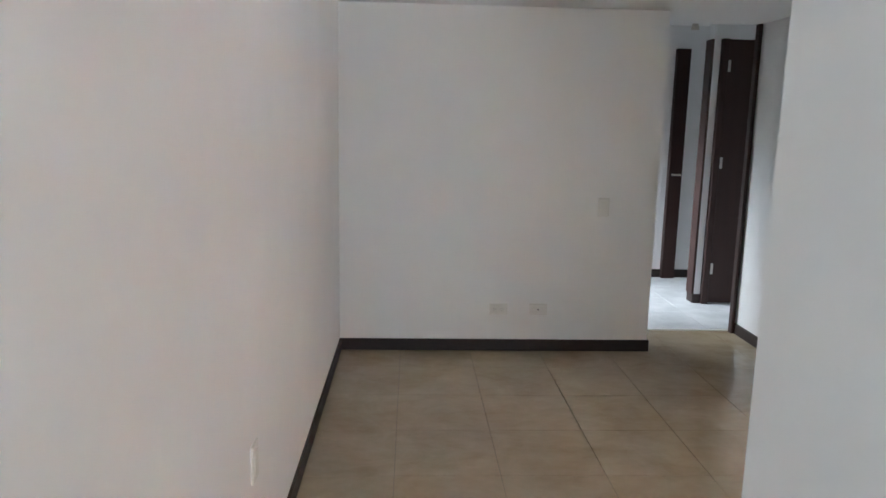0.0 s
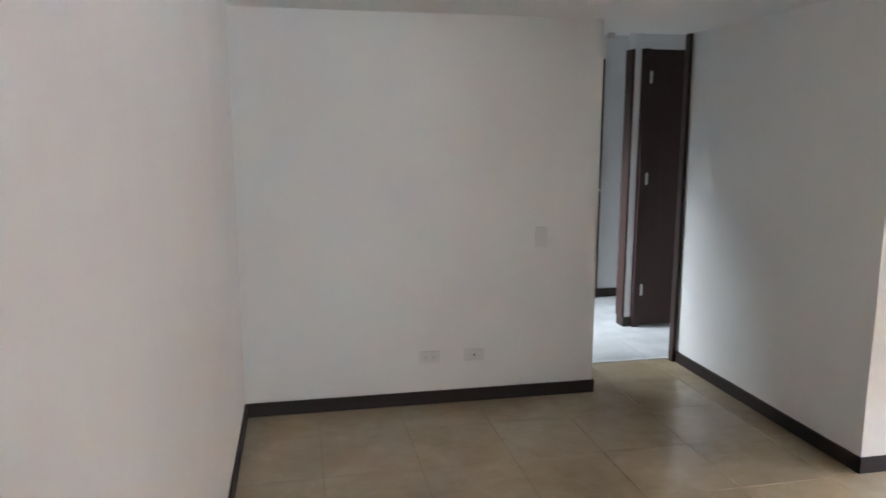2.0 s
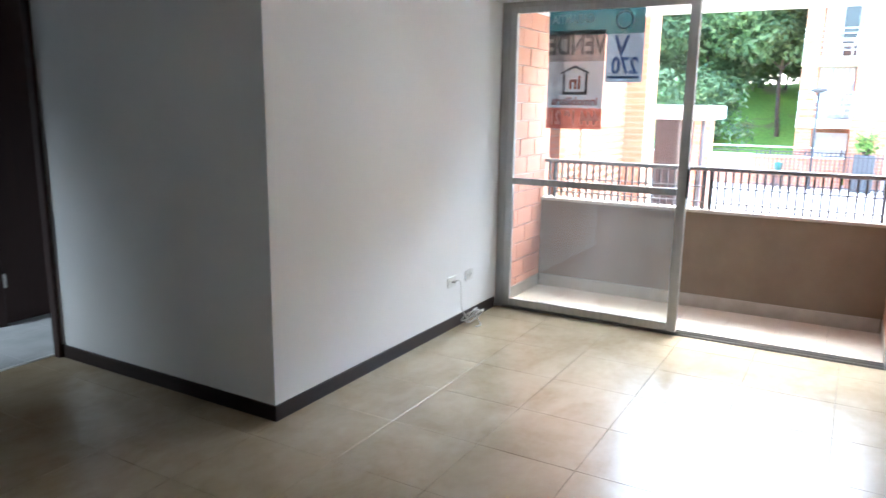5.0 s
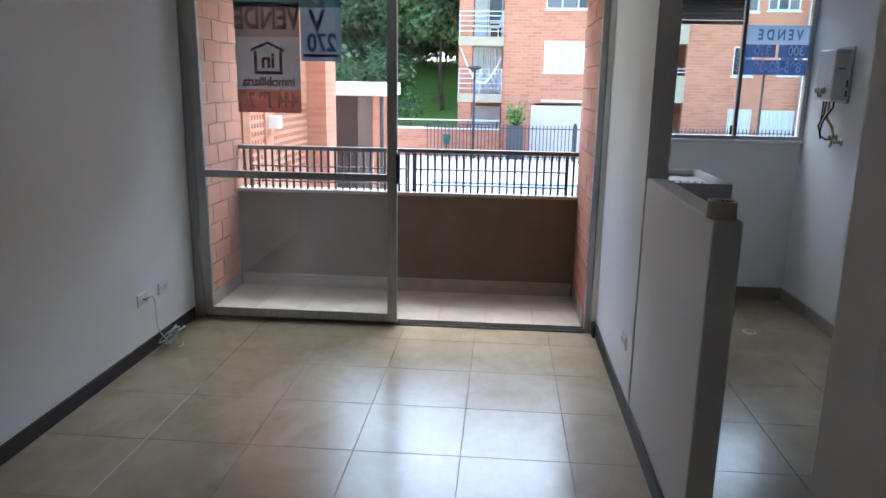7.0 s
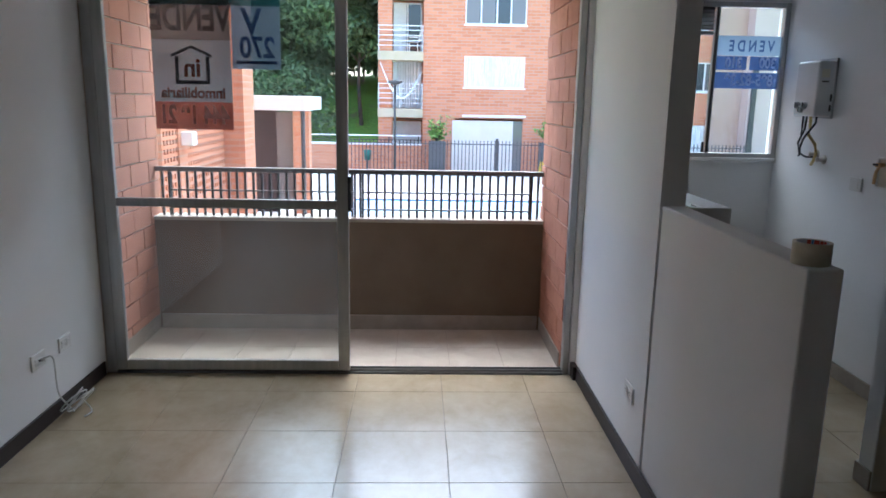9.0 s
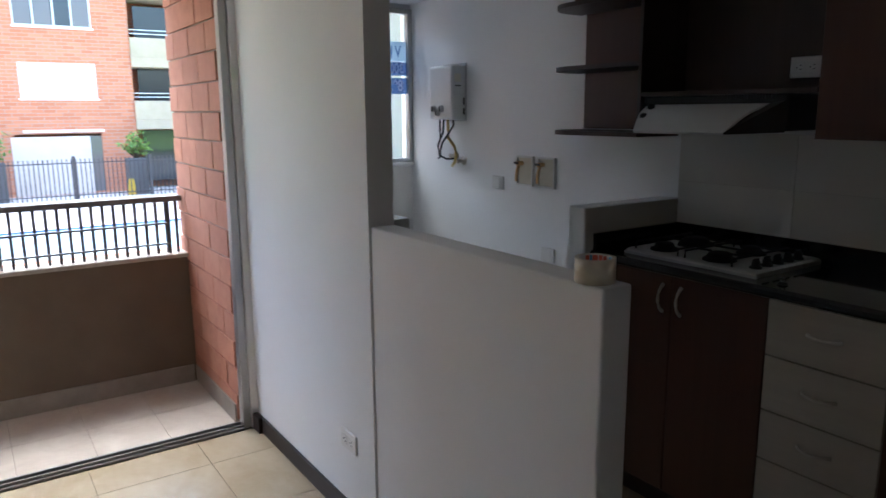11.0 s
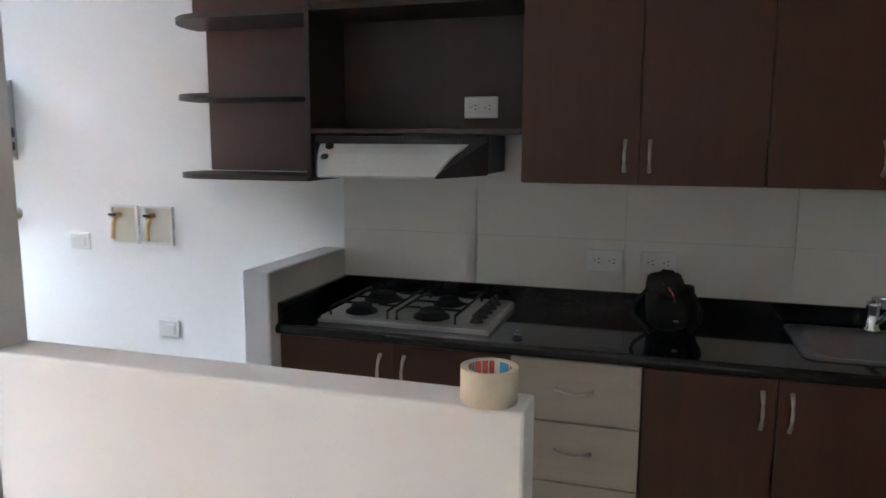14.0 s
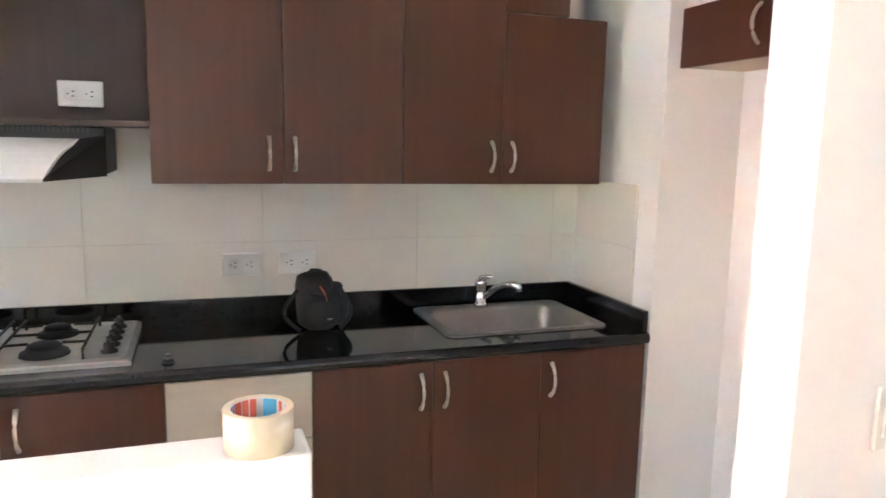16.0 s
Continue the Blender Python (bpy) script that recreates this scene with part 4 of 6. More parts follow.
def cooker_hood():
    h = thing("cooker_hood", 1.97, -1.70, 1.39, "slim white and black cooker hood under the open cabinet", "hood")
    part("housing", box(1.702, 2.286, KB + 0.02, -1.715, 1.392, 1.512, 0.004), "blackplastic", h, "black hood housing")
    # sloping white visor with tapered ends
    bm = bmesh.new()
    yt, yb = -1.712, -1.560
    zt, zb = 1.482, 1.388
    top = [(2.262, yt, zt), (1.762, yt, zt)]
    bot = [(2.200, yb, zb), (1.822, yb, zb)]
    n = 8
    rows = []
    for k in range(n + 1):
        a = k / n
        bulge = 0.014 * math.sin(math.pi * a)
        rows.append([Vector(top[i]).lerp(Vector(bot[i]), a) + Vector((0, bulge * 0.6, bulge)) for i in (0, 1)])
    front = [[bm.verts.new(p) for p in r] for r in rows]
    back = [[bm.verts.new(p - Vector((0, 0.006, 0.008))) for p in r] for r in rows]
    for a, b in zip(front, front[1:]):
        bm.faces.new((a[0], a[1], b[1], b[0]))
    for a, b in zip(back, back[1:]):
        bm.faces.new((a[1], a[0], b[0], b[1]))
    for i in (0, 1):
        for k in range(n):
            bm.faces.new((front[k][i], front[k + 1][i], back[k + 1][i], back[k][i]))
    bm.faces.new((front[0][1], front[0][0], back[0][0], back[0][1]))
    bm.faces.new((front[-1][0], front[-1][1], back[-1][1], back[-1][0]))
    bmesh.ops.recalc_face_normals(bm, faces=bm.faces)
    part("visor", bm, "whiteplastic", h, "white sloping hood front")
    for xt, xb, xo in ((1.762, 1.822, 1.703), (2.262, 2.200, 2.285)):
        w = bmesh.new()
        a = [w.verts.new(p) for p in ((xt, yt, zt), (xb, yb, zb), (xb, yb, zb - 0.006), (xo, yt, zb), (xo, yt, zt + 0.010))]
        w.faces.new((a[0], a[1], a[4]))
        w.faces.new((a[1], a[2], a[3], a[4]))
        b0 = w.verts.new((xt, yt, zb))
        w.faces.new((a[0], a[4], a[3], b0))
        w.faces.new((a[0], b0, a[2], a[1]))
        w.faces.new((b0, a[3], a[2]))
        bmesh.ops.recalc_face_normals(w, faces=w.faces)
        part("end_cap", w, "blackplastic", h, "black tapered end of the hood")
    part("underside", box(1.83, 2.19, yt, yb - 0.012, zb - 0.004, zb, 0.001), "steel", h)
    gb = bmesh.new()
    for k in range(22):
        x = 1.74 + k * 0.011
        bm_box(gb, x, x + 0.005, -1.7145, -1.708, 1.497, 1.511)
    part("air_grille", gb, "slot", h)
    for x, z, y in ((2.208, 1.475, -1.672), (2.202, 1.440, -1.625)):
        part("knob", lathe([(0.0, 0.012), (0.010, 0.012), (0.012, 0.006), (0.012, -0.006)], (x, y + 0.006, z), "y", 16), "blackplastic", h)


cooker_hood()
structure("pipe_box", box(1.602, 1.700, KB + 0.001, KB + 0.03, 1.372, 1.512), "ceramic", "pale boxed strip beside the cooker hood", "trim")


# ---- sockets and small wall things ----
def plate(name, x, y, z, facing, kind_, label, mat="whiteplastic", w=0.116, h=0.072):
    """A wall plate; facing is the side that its front looks to."""
    o = thing(name, x, y, z, label, "socket" if "socket" in name else "switch", "")
    def b(u0, u1, v0, v1, d0, d1, bev=0.0):
        if facing == "-y":
            return box(x + u0, x + u1, y - d1, y - d0, z + v0, z + v1, bev)
        if facing == "+y":
            return box(x + u0, x + u1, y + d0, y + d1, z + v0, z + v1, bev)
        return box(x + d0, x + d1, y + u0, y + u1, z + v0, z + v1, bev)
    part("plate", b(-w / 2, w / 2, -h / 2, h / 2, 0.0, 0.008, 0.003), mat, o)
    if kind_ == "duplex":
        for u in (-0.024, 0.024):
            f_ = part("outlet", b(u - 0.017, u + 0.017, -0.017, 0.017, 0.008, 0.0095, 0.002), mat, o)
            s_ = bmesh.new()
            for q in ((u - 0.009, u - 0.002, 0.005, 0.008), (u - 0.009, u - 0.002, -0.008, -0.005), (u + 0.006, u + 0.010, -0.002, 0.002)):
                t = b(q[0], q[1], q[2], q[3], 0.0095, 0.0102)
                me = bpy.data.meshes.new("t")
                t.to_mesh(me)
                t.free()
                s_.from_mesh(me)
                bpy.data.meshes.remove(me)
            part("slots", s_, "slot", f_)
    elif kind_ == "switch":
        part("rocker", b(-w * 0.28, w * 0.28, -h * 0.3, h * 0.3, 0.008, 0.011, 0.002), mat, o)
    elif kind_ == "coax":
        part("insert", b(-0.034, 0.034, -0.015, 0.015, 0.008, 0.0095, 0.002), mat, o)
        part("jack", b(-0.004, 0.004, -0.004, 0.004, 0.0095, 0.014), "slot", o, "small dark jack")
    return o


plate("wall_socket", -0.562, 3.2, 0.274, "-y", "duplex", "white double wall socket low on the painted wall")
plate("wall_socket", -0.306, 3.2, 0.275, "-y", "coax", "white aerial socket plate low on the painted wall")
plate("wall_switch", 0.078, 3.2, 0.937, "-y", "switch", "white light switch on the painted wall", w=0.072, h=0.116)
plate("wall_socket", -1.57, 0.717, 0.48, "+x", "switch", "white blank socket plate on the painted wall", w=0.072, h=0.116)
plate("wall_socket", 2.84, 2.0, 0.318, "-y", "coax", "white cable outlet plate on the living room wall", w=0.11)
plate("wall_socket", 3.08, 2.0, 0.318, "-y", "duplex", "white double wall socket on the living room wall", w=0.11)
plate("wall_socket", 2.527, -0.530, 0.318, "+y", "duplex", "white double wall socket low on the kitchen screen wall")
plate("wall_switch", 0.385, -0.545, 1.048, "+y", "switch", "white light switch beside the kitchen opening", w=0.072, h=0.116)
plate("wall_socket", 1.787, KB + 0.018, 1.605, "+y", "duplex", "white double socket inside the open cabinet")
plate("wall_socket", 1.362, KB + 0.006, 1.103, "+y", "duplex", "white double socket on the kitchen wall tiles")
plate("wall_socket", 1.19, KB + 0.006, 1.105, "+y", "duplex", "white double socket on the kitchen wall tiles")
plate("wall_socket", 3.52, KB, 1.071, "+y", "switch", "white switch plate on the laundry wall", w=0.1)
plate("wall_socket", 3.10, KB, 0.726, "+y", "switch", "white blank plate on the laundry wall", w=0.1)


def tap_box(x):
    t = thing("tap_box", x, KB, 1.15, "cream recessed laundry tap box with a brass valve", "tap")
    w, h, d = 0.066, 0.078, 0.014
    fr = bmesh.new()
    for q in ((-w, w, h - 0.009, h), (-w, w, -h, -h + 0.009), (-w, -w + 0.009, -h + 0.009, h - 0.009), (w - 0.009, w, -h + 0.009, h - 0.009)):
        bm_box(fr, x + q[0], x + q[1], KB, KB + d, 1.15 + q[2], 1.15 + q[3])
    part("rim", fr, "whiteplastic", t)
    part("back", box(x - w + 0.009, x + w - 0.009, KB, KB + 0.003, 1.15 - h + 0.009, 1.15 + h - 0.009), "creamplastic", t, "cream plastic back of the box")
    v = part("valve", lathe([(0.0, 0.045), (0.010, 0.045), (0.012, 0.03), (0.010, 0.003)], (x + 0.026, KB, 1.19), "y", 12), "brass", t)
    part("lever", box(x + 0.006, x + 0.044, KB + 0.045, KB + 0.051, 1.187, 1.198, 0.002), "hose", v)
    part("spout", tube([(x + 0.028, KB + 0.025, 1.185), (x + 0.032, KB + 0.035, 1.155), (x + 0.036, KB + 0.037, 1.12), (x + 0.038, KB + 0.036, 1.095)], 0.008, 8), "brass", t)


tap_box(3.286)
tap_box(3.119)


def water_heater():
    h = thing("water_heater", 3.86, -1.90, 1.36, "white gas water heater on the laundry wall", "heater")
    x0, x1, y0, y1, z0, z1 = 3.812, 4.05, KB + 0.012, -1.868, 1.415, 1.722
    part("back_plate", box(x0 + 0.01, x1 - 0.01, KB, y0, z0 - 0.01, z1 + 0.015, 0.002), "heater_side", h)
    part("cover", box(x0, x1, y0, y1, z0, z1, 0.014, 3), "heater", h)
    part("label_plate", box(x0 - 0.001, x0 + 0.0005, -1.93, -1.885, 1.63, 1.675), "creamplastic", h)
    part("vent_slot", box(x0 - 0.0012, x0 + 0.0005, -1.93, -1.89, 1.604, 1.612), "slot", h)
    part("vent_slot", box(x0 - 0.0012, x0 + 0.0005, -1.957, -1.945, 1.50, 1.54), "slot", h)
    part("vent_slot", box(x0 - 0.0012, x0 + 0.0005, -1.957, -1.945, 1.445, 1.48), "slot", h)
    for x, z in ((3.995, 1.478), (3.955, 1.455), (3.915, 1.478)):
        k = part("knob", lathe([(0.021, 0.0), (0.020, 0.012), (0.016, 0.018), (0.0, 0.018)], (x, y1, z), "y", 16), "alu", h)
        part("pointer", box(x - 0.003, x + 0.003, y1 + 0.018, y1 + 0.021, z - 0.015, z + 0.015), "slot", k)
    part("gas_hose", tube([(3.92, -1.91, 1.418), (3.915, -1.91, 1.36), (3.90, -1.90, 1.31), (3.87, -1.925, 1.26), (3.865, -1.935, 1.21), (3.89, -1.94, 1.165), (3.93, -1.95, 1.14)], 0.009, 8), "yellowhose", h)
    part("water_hose", tube([(3.86, -1.91, 1.418), (3.86, -1.91, 1.38), (3.90, -1.89, 1.32), (3.96, -1.90, 1.28), (4.00, -1.91, 1.23), (4.03, -1.93, 1.19), (4.08, -1.95, 1.18)], 0.006, 8), "hose", h)
    part("water_hose", tube([(3.96, -1.91, 1.418), (3.97, -1.91, 1.34), (4.01, -1.90, 1.26), (4.04, -1.93, 1.20), (3.98, -1.94, 1.18), (3.91, -1.95, 1.185)], 0.006, 8), "hose", h)
    part("water_hose", tube([(4.00, -1.91, 1.418), (4.00, -1.91, 1.35), (3.985, -1.90, 1.31)], 0.006, 8), "hose", h)
    for x, z in ((3.93, 1.20), (3.85, 1.175)):
        part("valve", lathe([(0.026, 0.0), (0.026, 0.004), (0.012, 0.006), (0.012, 0.04), (0.016, 0.044), (0.0, 0.05)], (x, KB, z), "y", 12), "nickel", h)


water_heater()


def laundry_sink():
    s = thing("laundry_sink", 3.45, -0.9, 0.7, "grey cast laundry sink with a scrubbing board beside the bar wall", "sink")
    x0, x1, y0, y1 = 3.06, 3.72, -1.12, -0.656
    outer = [(x, y) for x, y in rounded(x0, x1, y0, y1, 0.012, 2)]
    rings = [[(x, y, 0.74) for x, y in outer], [(x, y, 0.995) for x, y in outer],
             [(x, y, 1.0) for x, y in rounded(x0 + 0.004, x1 - 0.004, y0 + 0.004, y1 - 0.004, 0.012, 2)],
             [(x, y, 1.0) for x, y in rounded(x0 + 0.03, x1 - 0.03, y0 + 0.03, y1 - 0.03, 0.02, 2)],
             [(x, y, 0.965) for x, y in rounded(x0 + 0.035, x1 - 0.035, y0 + 0.035, y1 - 0.035, 0.02, 2)]]
    part("trough", loft(rings), "concrete", s)
    w = bmesh.new()
    for k in range(9):
        yy = y0 + 0.06 + k * 0.04
        bm_box(w, x0 + 0.05, x0 + 0.30, yy, yy + 0.02, 0.965, 0.975)
    part("scrubbing_board", w, "concrete", s)
    for x in (x0 + 0.03, x1 - 0.09):
        part("support", box(x, x + 0.06, y0 + 0.04, y1, 0, 0.74, 0.004), "concrete", s)


laundry_sink()
d = thing("floor_drain", 3.655, -1.50, 0, "small round metal floor drain in the laundry area", "drain")
part("grate", lathe([(0.045, 0.0), (0.043, 0.004), (0.0, 0.004)], (3.655, -1.50, 0.001), sides=20), "nickel", d)
sl = bmesh.new()
for k in range(5):
    bm_box(sl, 3.63, 3.68, -1.522 + k * 0.010, -1.518 + k * 0.010, 0.005, 0.0056)
part("slots", sl, "slot", d)


def fridge_cabinet():
    c = thing("fridge_cabinet", 0.0, -1.2, 1.72, "dark reddish brown cabinet hung above the empty fridge niche", "cabinet")
    part("carcass", box(-0.092, 0.122, -1.498, -0.80, 1.722, 1.885, 0.001), "carcass", c)
    part("side_panel", box(-0.092, 0.124, -1.499, -1.4985, 1.722, 1.885), "wood", c)
    for a, b, hy in ((-1.498, -1.15, -1.19), (-1.149, -0.80, -1.11)):
        d_ = part("door", box(0.124, 0.142, a, b - 0.002, 1.720, 1.887, 0.0015), "wood", c)
        pts = [(0.142 + 0.026 * math.sin(math.pi * k / 8) ** 0.7, hy, 1.803 + (k / 8 - 0.5) * 0.10) for k in range(9)]
        part("handle", tube(pts, 0.005, 8), "nickel", d_)


fridge_cabinet()


def packing_tape():
    t = thing("packing_tape", 1.421, -0.574, 1.109, "roll of brown packing tape standing on the bar wall", "tape")
    cx, cy, z0, z1 = 1.421, -0.574, 1.1092, 1.161
    def ring(r0, r1, a0, a1, za, zb, n):
        bm = bmesh.new()
        rows = []
        for k in range(n + 1):
            a = a0 + (a1 - a0) * k / n
            c, s = math.cos(a), math.sin(a)
            rows.append([bm.verts.new((cx + r * c, cy + r * s, z)) for r, z in ((r0, za), (r1, za), (r1, zb), (r0, zb))])
        for p_, q_ in zip(rows, rows[1:]):
            for i in range(4):
                fc = bm.faces.new((p_[i], p_[(i + 1) % 4], q_[(i + 1) % 4], q_[i]))
                fc.smooth = i in (1, 3)
        bmesh.ops.recalc_face_normals(bm, faces=bm.faces)
        return bm
    part("roll", ring(0.0355, 0.043, 0, 2 * math.pi, z0, z1, 48), "tape", t)
    core = part("core", ring(0.0335, 0.0353, 0, 2 * math.pi, z0 + 0.0005, z1 - 0.0005, 48), "card_white", t, "printed cardboard core")
    for a0, a1, mt in ((270, 284, "card_red"), (287, 302, "card_red"), (305, 325, "card_red"), (327, 334, "card_blue"), (337, 352, "card_red"), (222, 255, "card_blue"), (205, 215, "card_red"), (60, 130, "card_red"), (150, 185, "card_blue")):
        part("print", ring(0.0329, 0.0334, radians(a0), radians(a1), z0 + 0.002, z1 - 0.002, 12), mt, core)


packing_tape()


def cable_coil():
    c = thing("cable_coil", 3.03, 1.95, 0, "white cable hanging from the wall outlet and coiled on the floor", "cable")
    pts = [(2.855, 1.985, 0.318), (2.88, 1.965, 0.325), (2.905, 1.962, 0.30), (2.915, 1.965, 0.22), (2.91, 1.96, 0.15), (2.93, 1.955, 0.10)]
    rng = random.Random(4)
    for k in range(46):
        a = -2.2 + k * 0.52
        r = 0.066 + 0.010 * math.sin(k * 0.7) + rng.uniform(-0.004, 0.004)
        pts.append((3.01 + r * math.cos(a) * 0.95, 1.925 - 0.03 * math.cos(k * 0.31) - 0.045 * math.sin(a), 0.062 + r * math.sin(a) * 0.72))
    pts += [(3.06, 1.90, 0.012), (3.0, 1.86, 0.006), (2.95, 1.87, 0.006)]
    sm = []
    for i in range(len(pts) - 1):
        p0, p1 = Vector(pts[max(i - 1, 0)]), Vector(pts[i])
        p2, p3 = Vector(pts[i + 1]), Vector(pts[min(i + 2, len(pts) - 1)])
        for q in (0, 0.5):
            sm.append(0.5 * ((2 * p1) + (-p0 + p2) * q + (2 * p0 - 5 * p1 + 4 * p2 - p3) * q * q + (-p0 + 3 * p1 - 3 * p2 + p3) * q ** 3))
    sm.append(Vector(pts[-1]))
    part("cord", tube(sm, 0.0035, 6), "cable", c)
    part("plug", lathe([(0.0, 0), (0.007, 0), (0.007, 0.022), (0.0, 0.024)], (2.848, 1.966, 0.318), "y", 10), "whiteplastic", c)


cable_coil()


# ---- outside ----
GZ = -1.5
structure("ground", box(-60, 400, -300, 300, GZ - 0.3, GZ), "grass", "green lawn around the buildings", "ground")
structure("paving_near", box(4.62, 15.2, -14, 16, GZ, GZ + 0.02), "paving", "paving between the building and the pool fence", "pavement")
PX0, PX1, PY0, PY1 = 16.2, 21.0, -5.5, 2.2


def pool_area():
    dz = GZ + 0.03
    for n_, a in enumerate(((15.2, PX0 - 0.35, -14, 12), (PX1 + 0.35, 31.0, -14, 12), (PX0 - 0.35, PX1 + 0.35, -14, PY0 - 0.35), (PX0 - 0.35, PX1 + 0.35, PY1 + 0.35, 12))):
        structure("deck", box(*a, GZ, dz), "deck", "pale pool deck", "pavement")
    for a in ((PX0 - 0.35, PX0, PY0 - 0.35, PY1 + 0.35), (PX1, PX1 + 0.35, PY0 - 0.35, PY1 + 0.35), (PX0, PX1, PY0 - 0.35, PY0), (PX0, PX1, PY1, PY1 + 0.35)):
        structure("pool_coping", box(*a, GZ, dz + 0.03, 0.01), "coping", "terracotta coloured pool edge", "pool")
    structure("pool_border", box(PX1 - 0.01, PX1, PY0, PY1, GZ, dz + 0.025), "pooltile", "blue tiled pool border", "pool")
    structure("water", box(PX0, PX1 - 0.01, PY0, PY1, GZ + 0.001, GZ + 0.012), "water", "light blue pool water", "water")


pool_area()


def picket_fence(x, y0, y1, z0, z1, step, label, spikes=True, r=0.017, rails=None):
    f = thing("fence", x, (y0 + y1) / 2, z0, label, "fence")
    n = int((y1 - y0) / step)
    half = r
    me = None
    for k in range(n + 1):
        y = y0 + k * step
        if me is None:
            bm = bmesh.new()
            bm_box(bm, -half, half, -half, half, 0, z1 - z0)
            p_ = obj("picket", bm, "railpaint")
            me = p_.data
        else:
            p_ = new("picket", me)
        p_.location = (x, y, z0)
        p_.parent = f
        p_.matrix_parent_inverse = Matrix.Translation(-f.location)
    for z in rails or (z0 + 0.12, z1 - 0.16):
        part("rail", box(x - 0.02, x + 0.02, y0, y1, z, z + 0.035), "railpaint", f)
    return f


wall("wall_fence_base", 14.9, 15.1, -7, 9, GZ, GZ + 0.32, "facade", "low brick kerb in front of the pool")
picket_fence(28.2, -13.0, 3.2, GZ + 0.03, -0.07, 0.145, "dark metal picket fence behind the pool", r=0.016)
for y in (-5.1, -2.6):
    g = thing("fence_post", 28.2, y, GZ, "dark metal gate post in the pool fence", "post")
    part("post", box(28.14, 28.26, y - 0.05, y + 0.05, GZ, 0.02, 0.005), "railpaint", g)
wall("wall_garden", 29.2, 29.35, 0.2, 14.0, GZ, -0.35, "facade", "low brick garden wall with a pale cap")
structure("wall_garden_cap", box(29.12, 29.42, 0.2, 14.0, -0.35, -0.27, 0.01), "whitepaint", "pale cap of the garden wall", "wall")
rl = thing("garden_railing", 29.27, 7.0, -0.27, "pale metal railing on the garden wall", "railing")
part("top_rail", box(29.24, 29.30, 0.2, 14.0, 0.0, 0.05), "whitepaint", rl)
part("rail", box(29.25, 29.29, 0.2, 14.0, -0.16, -0.13), "railpaint", rl)
for k in range(12):
    part("post", box(29.25, 29.29, 0.3 + k * 1.2, 0.34 + k * 1.2, -0.27, 0.0), "railpaint", rl)


def street_lamp(x, y):
    l = thing("street_lamp", x, y, GZ, "thin dark garden lamp post with a flat round head", "lamp")
    part("pole", tube([(x, y, GZ), (x, y, 2.05)], 0.045, 10), "railpaint", l)
    part("base", lathe([(0.0, 0.0), (0.14, 0.0), (0.12, 0.10), (0.05, 0.14)], (x, y, GZ)), "railpaint", l)
    part("head", lathe([(0.0, 0.0), (0.08, 0.0), (0.28, 0.08), (0.28, 0.14), (0.0, 0.18)], (x, y, 2.03), sides=20), "railpaint", l)


street_lamp(28.7, 1.45)
street_lamp(28.6, -9.75)


def balcony_bay(parent, xf, y0, y1, levels, solid, depth=1.5):
    """Recessed balconies with slabs and rails; levels are the slab tops."""
    for z in levels:
        part("balcony_slab", box(xf - 0.12, xf + depth, y0, y1, z - 0.36, z, 0.01), "slab", parent, "beige painted balcony slab")
        if solid:
            part("balcony_parapet", box(xf - 0.12, xf + 0.0, y0, y1, z, z + 0.72, 0.01), "slab", parent, "beige painted balcony parapet")
            zr = (z + 0.86, z + 1.0)
        else:
            zr = (z + 0.22, z + 0.42, z + 0.62, z + 0.82, z + 1.0)
        for q in zr:
            part("balcony_rail", box(xf - 0.10, xf - 0.07, y0, y1, q - 0.015, q + 0.015), "whitepaint", parent, "pale metal balcony rail")
        if not solid:
            for q in (y0 + 0.02, (y0 + y1) / 2, y1 - 0.06):
                part("balcony_post", box(xf - 0.10, xf - 0.07, q, q + 0.03, z, z + 1.0), "whitepaint", parent, "pale metal balcony post")


def wavy(x, y0, y1, z0, z1, rng):
    """One hanging curtain with uneven folds."""
    bm = bmesh.new()
    y, k = y0, 0
    rows = []
    while y < y1:
        d_ = rng.uniform(0.015, 0.06) * (1 if k % 2 else -1)
        rows.append((bm.verts.new((x + d_, y, z0)), bm.verts.new((x + d_ * 0.7, y, z1))))
        y += rng.uniform(0.03, 0.09)
        k += 1
    for a, c in zip(rows, rows[1:]):
        bm.faces.new((a[0], c[0], c[1], a[1]))
    return bm


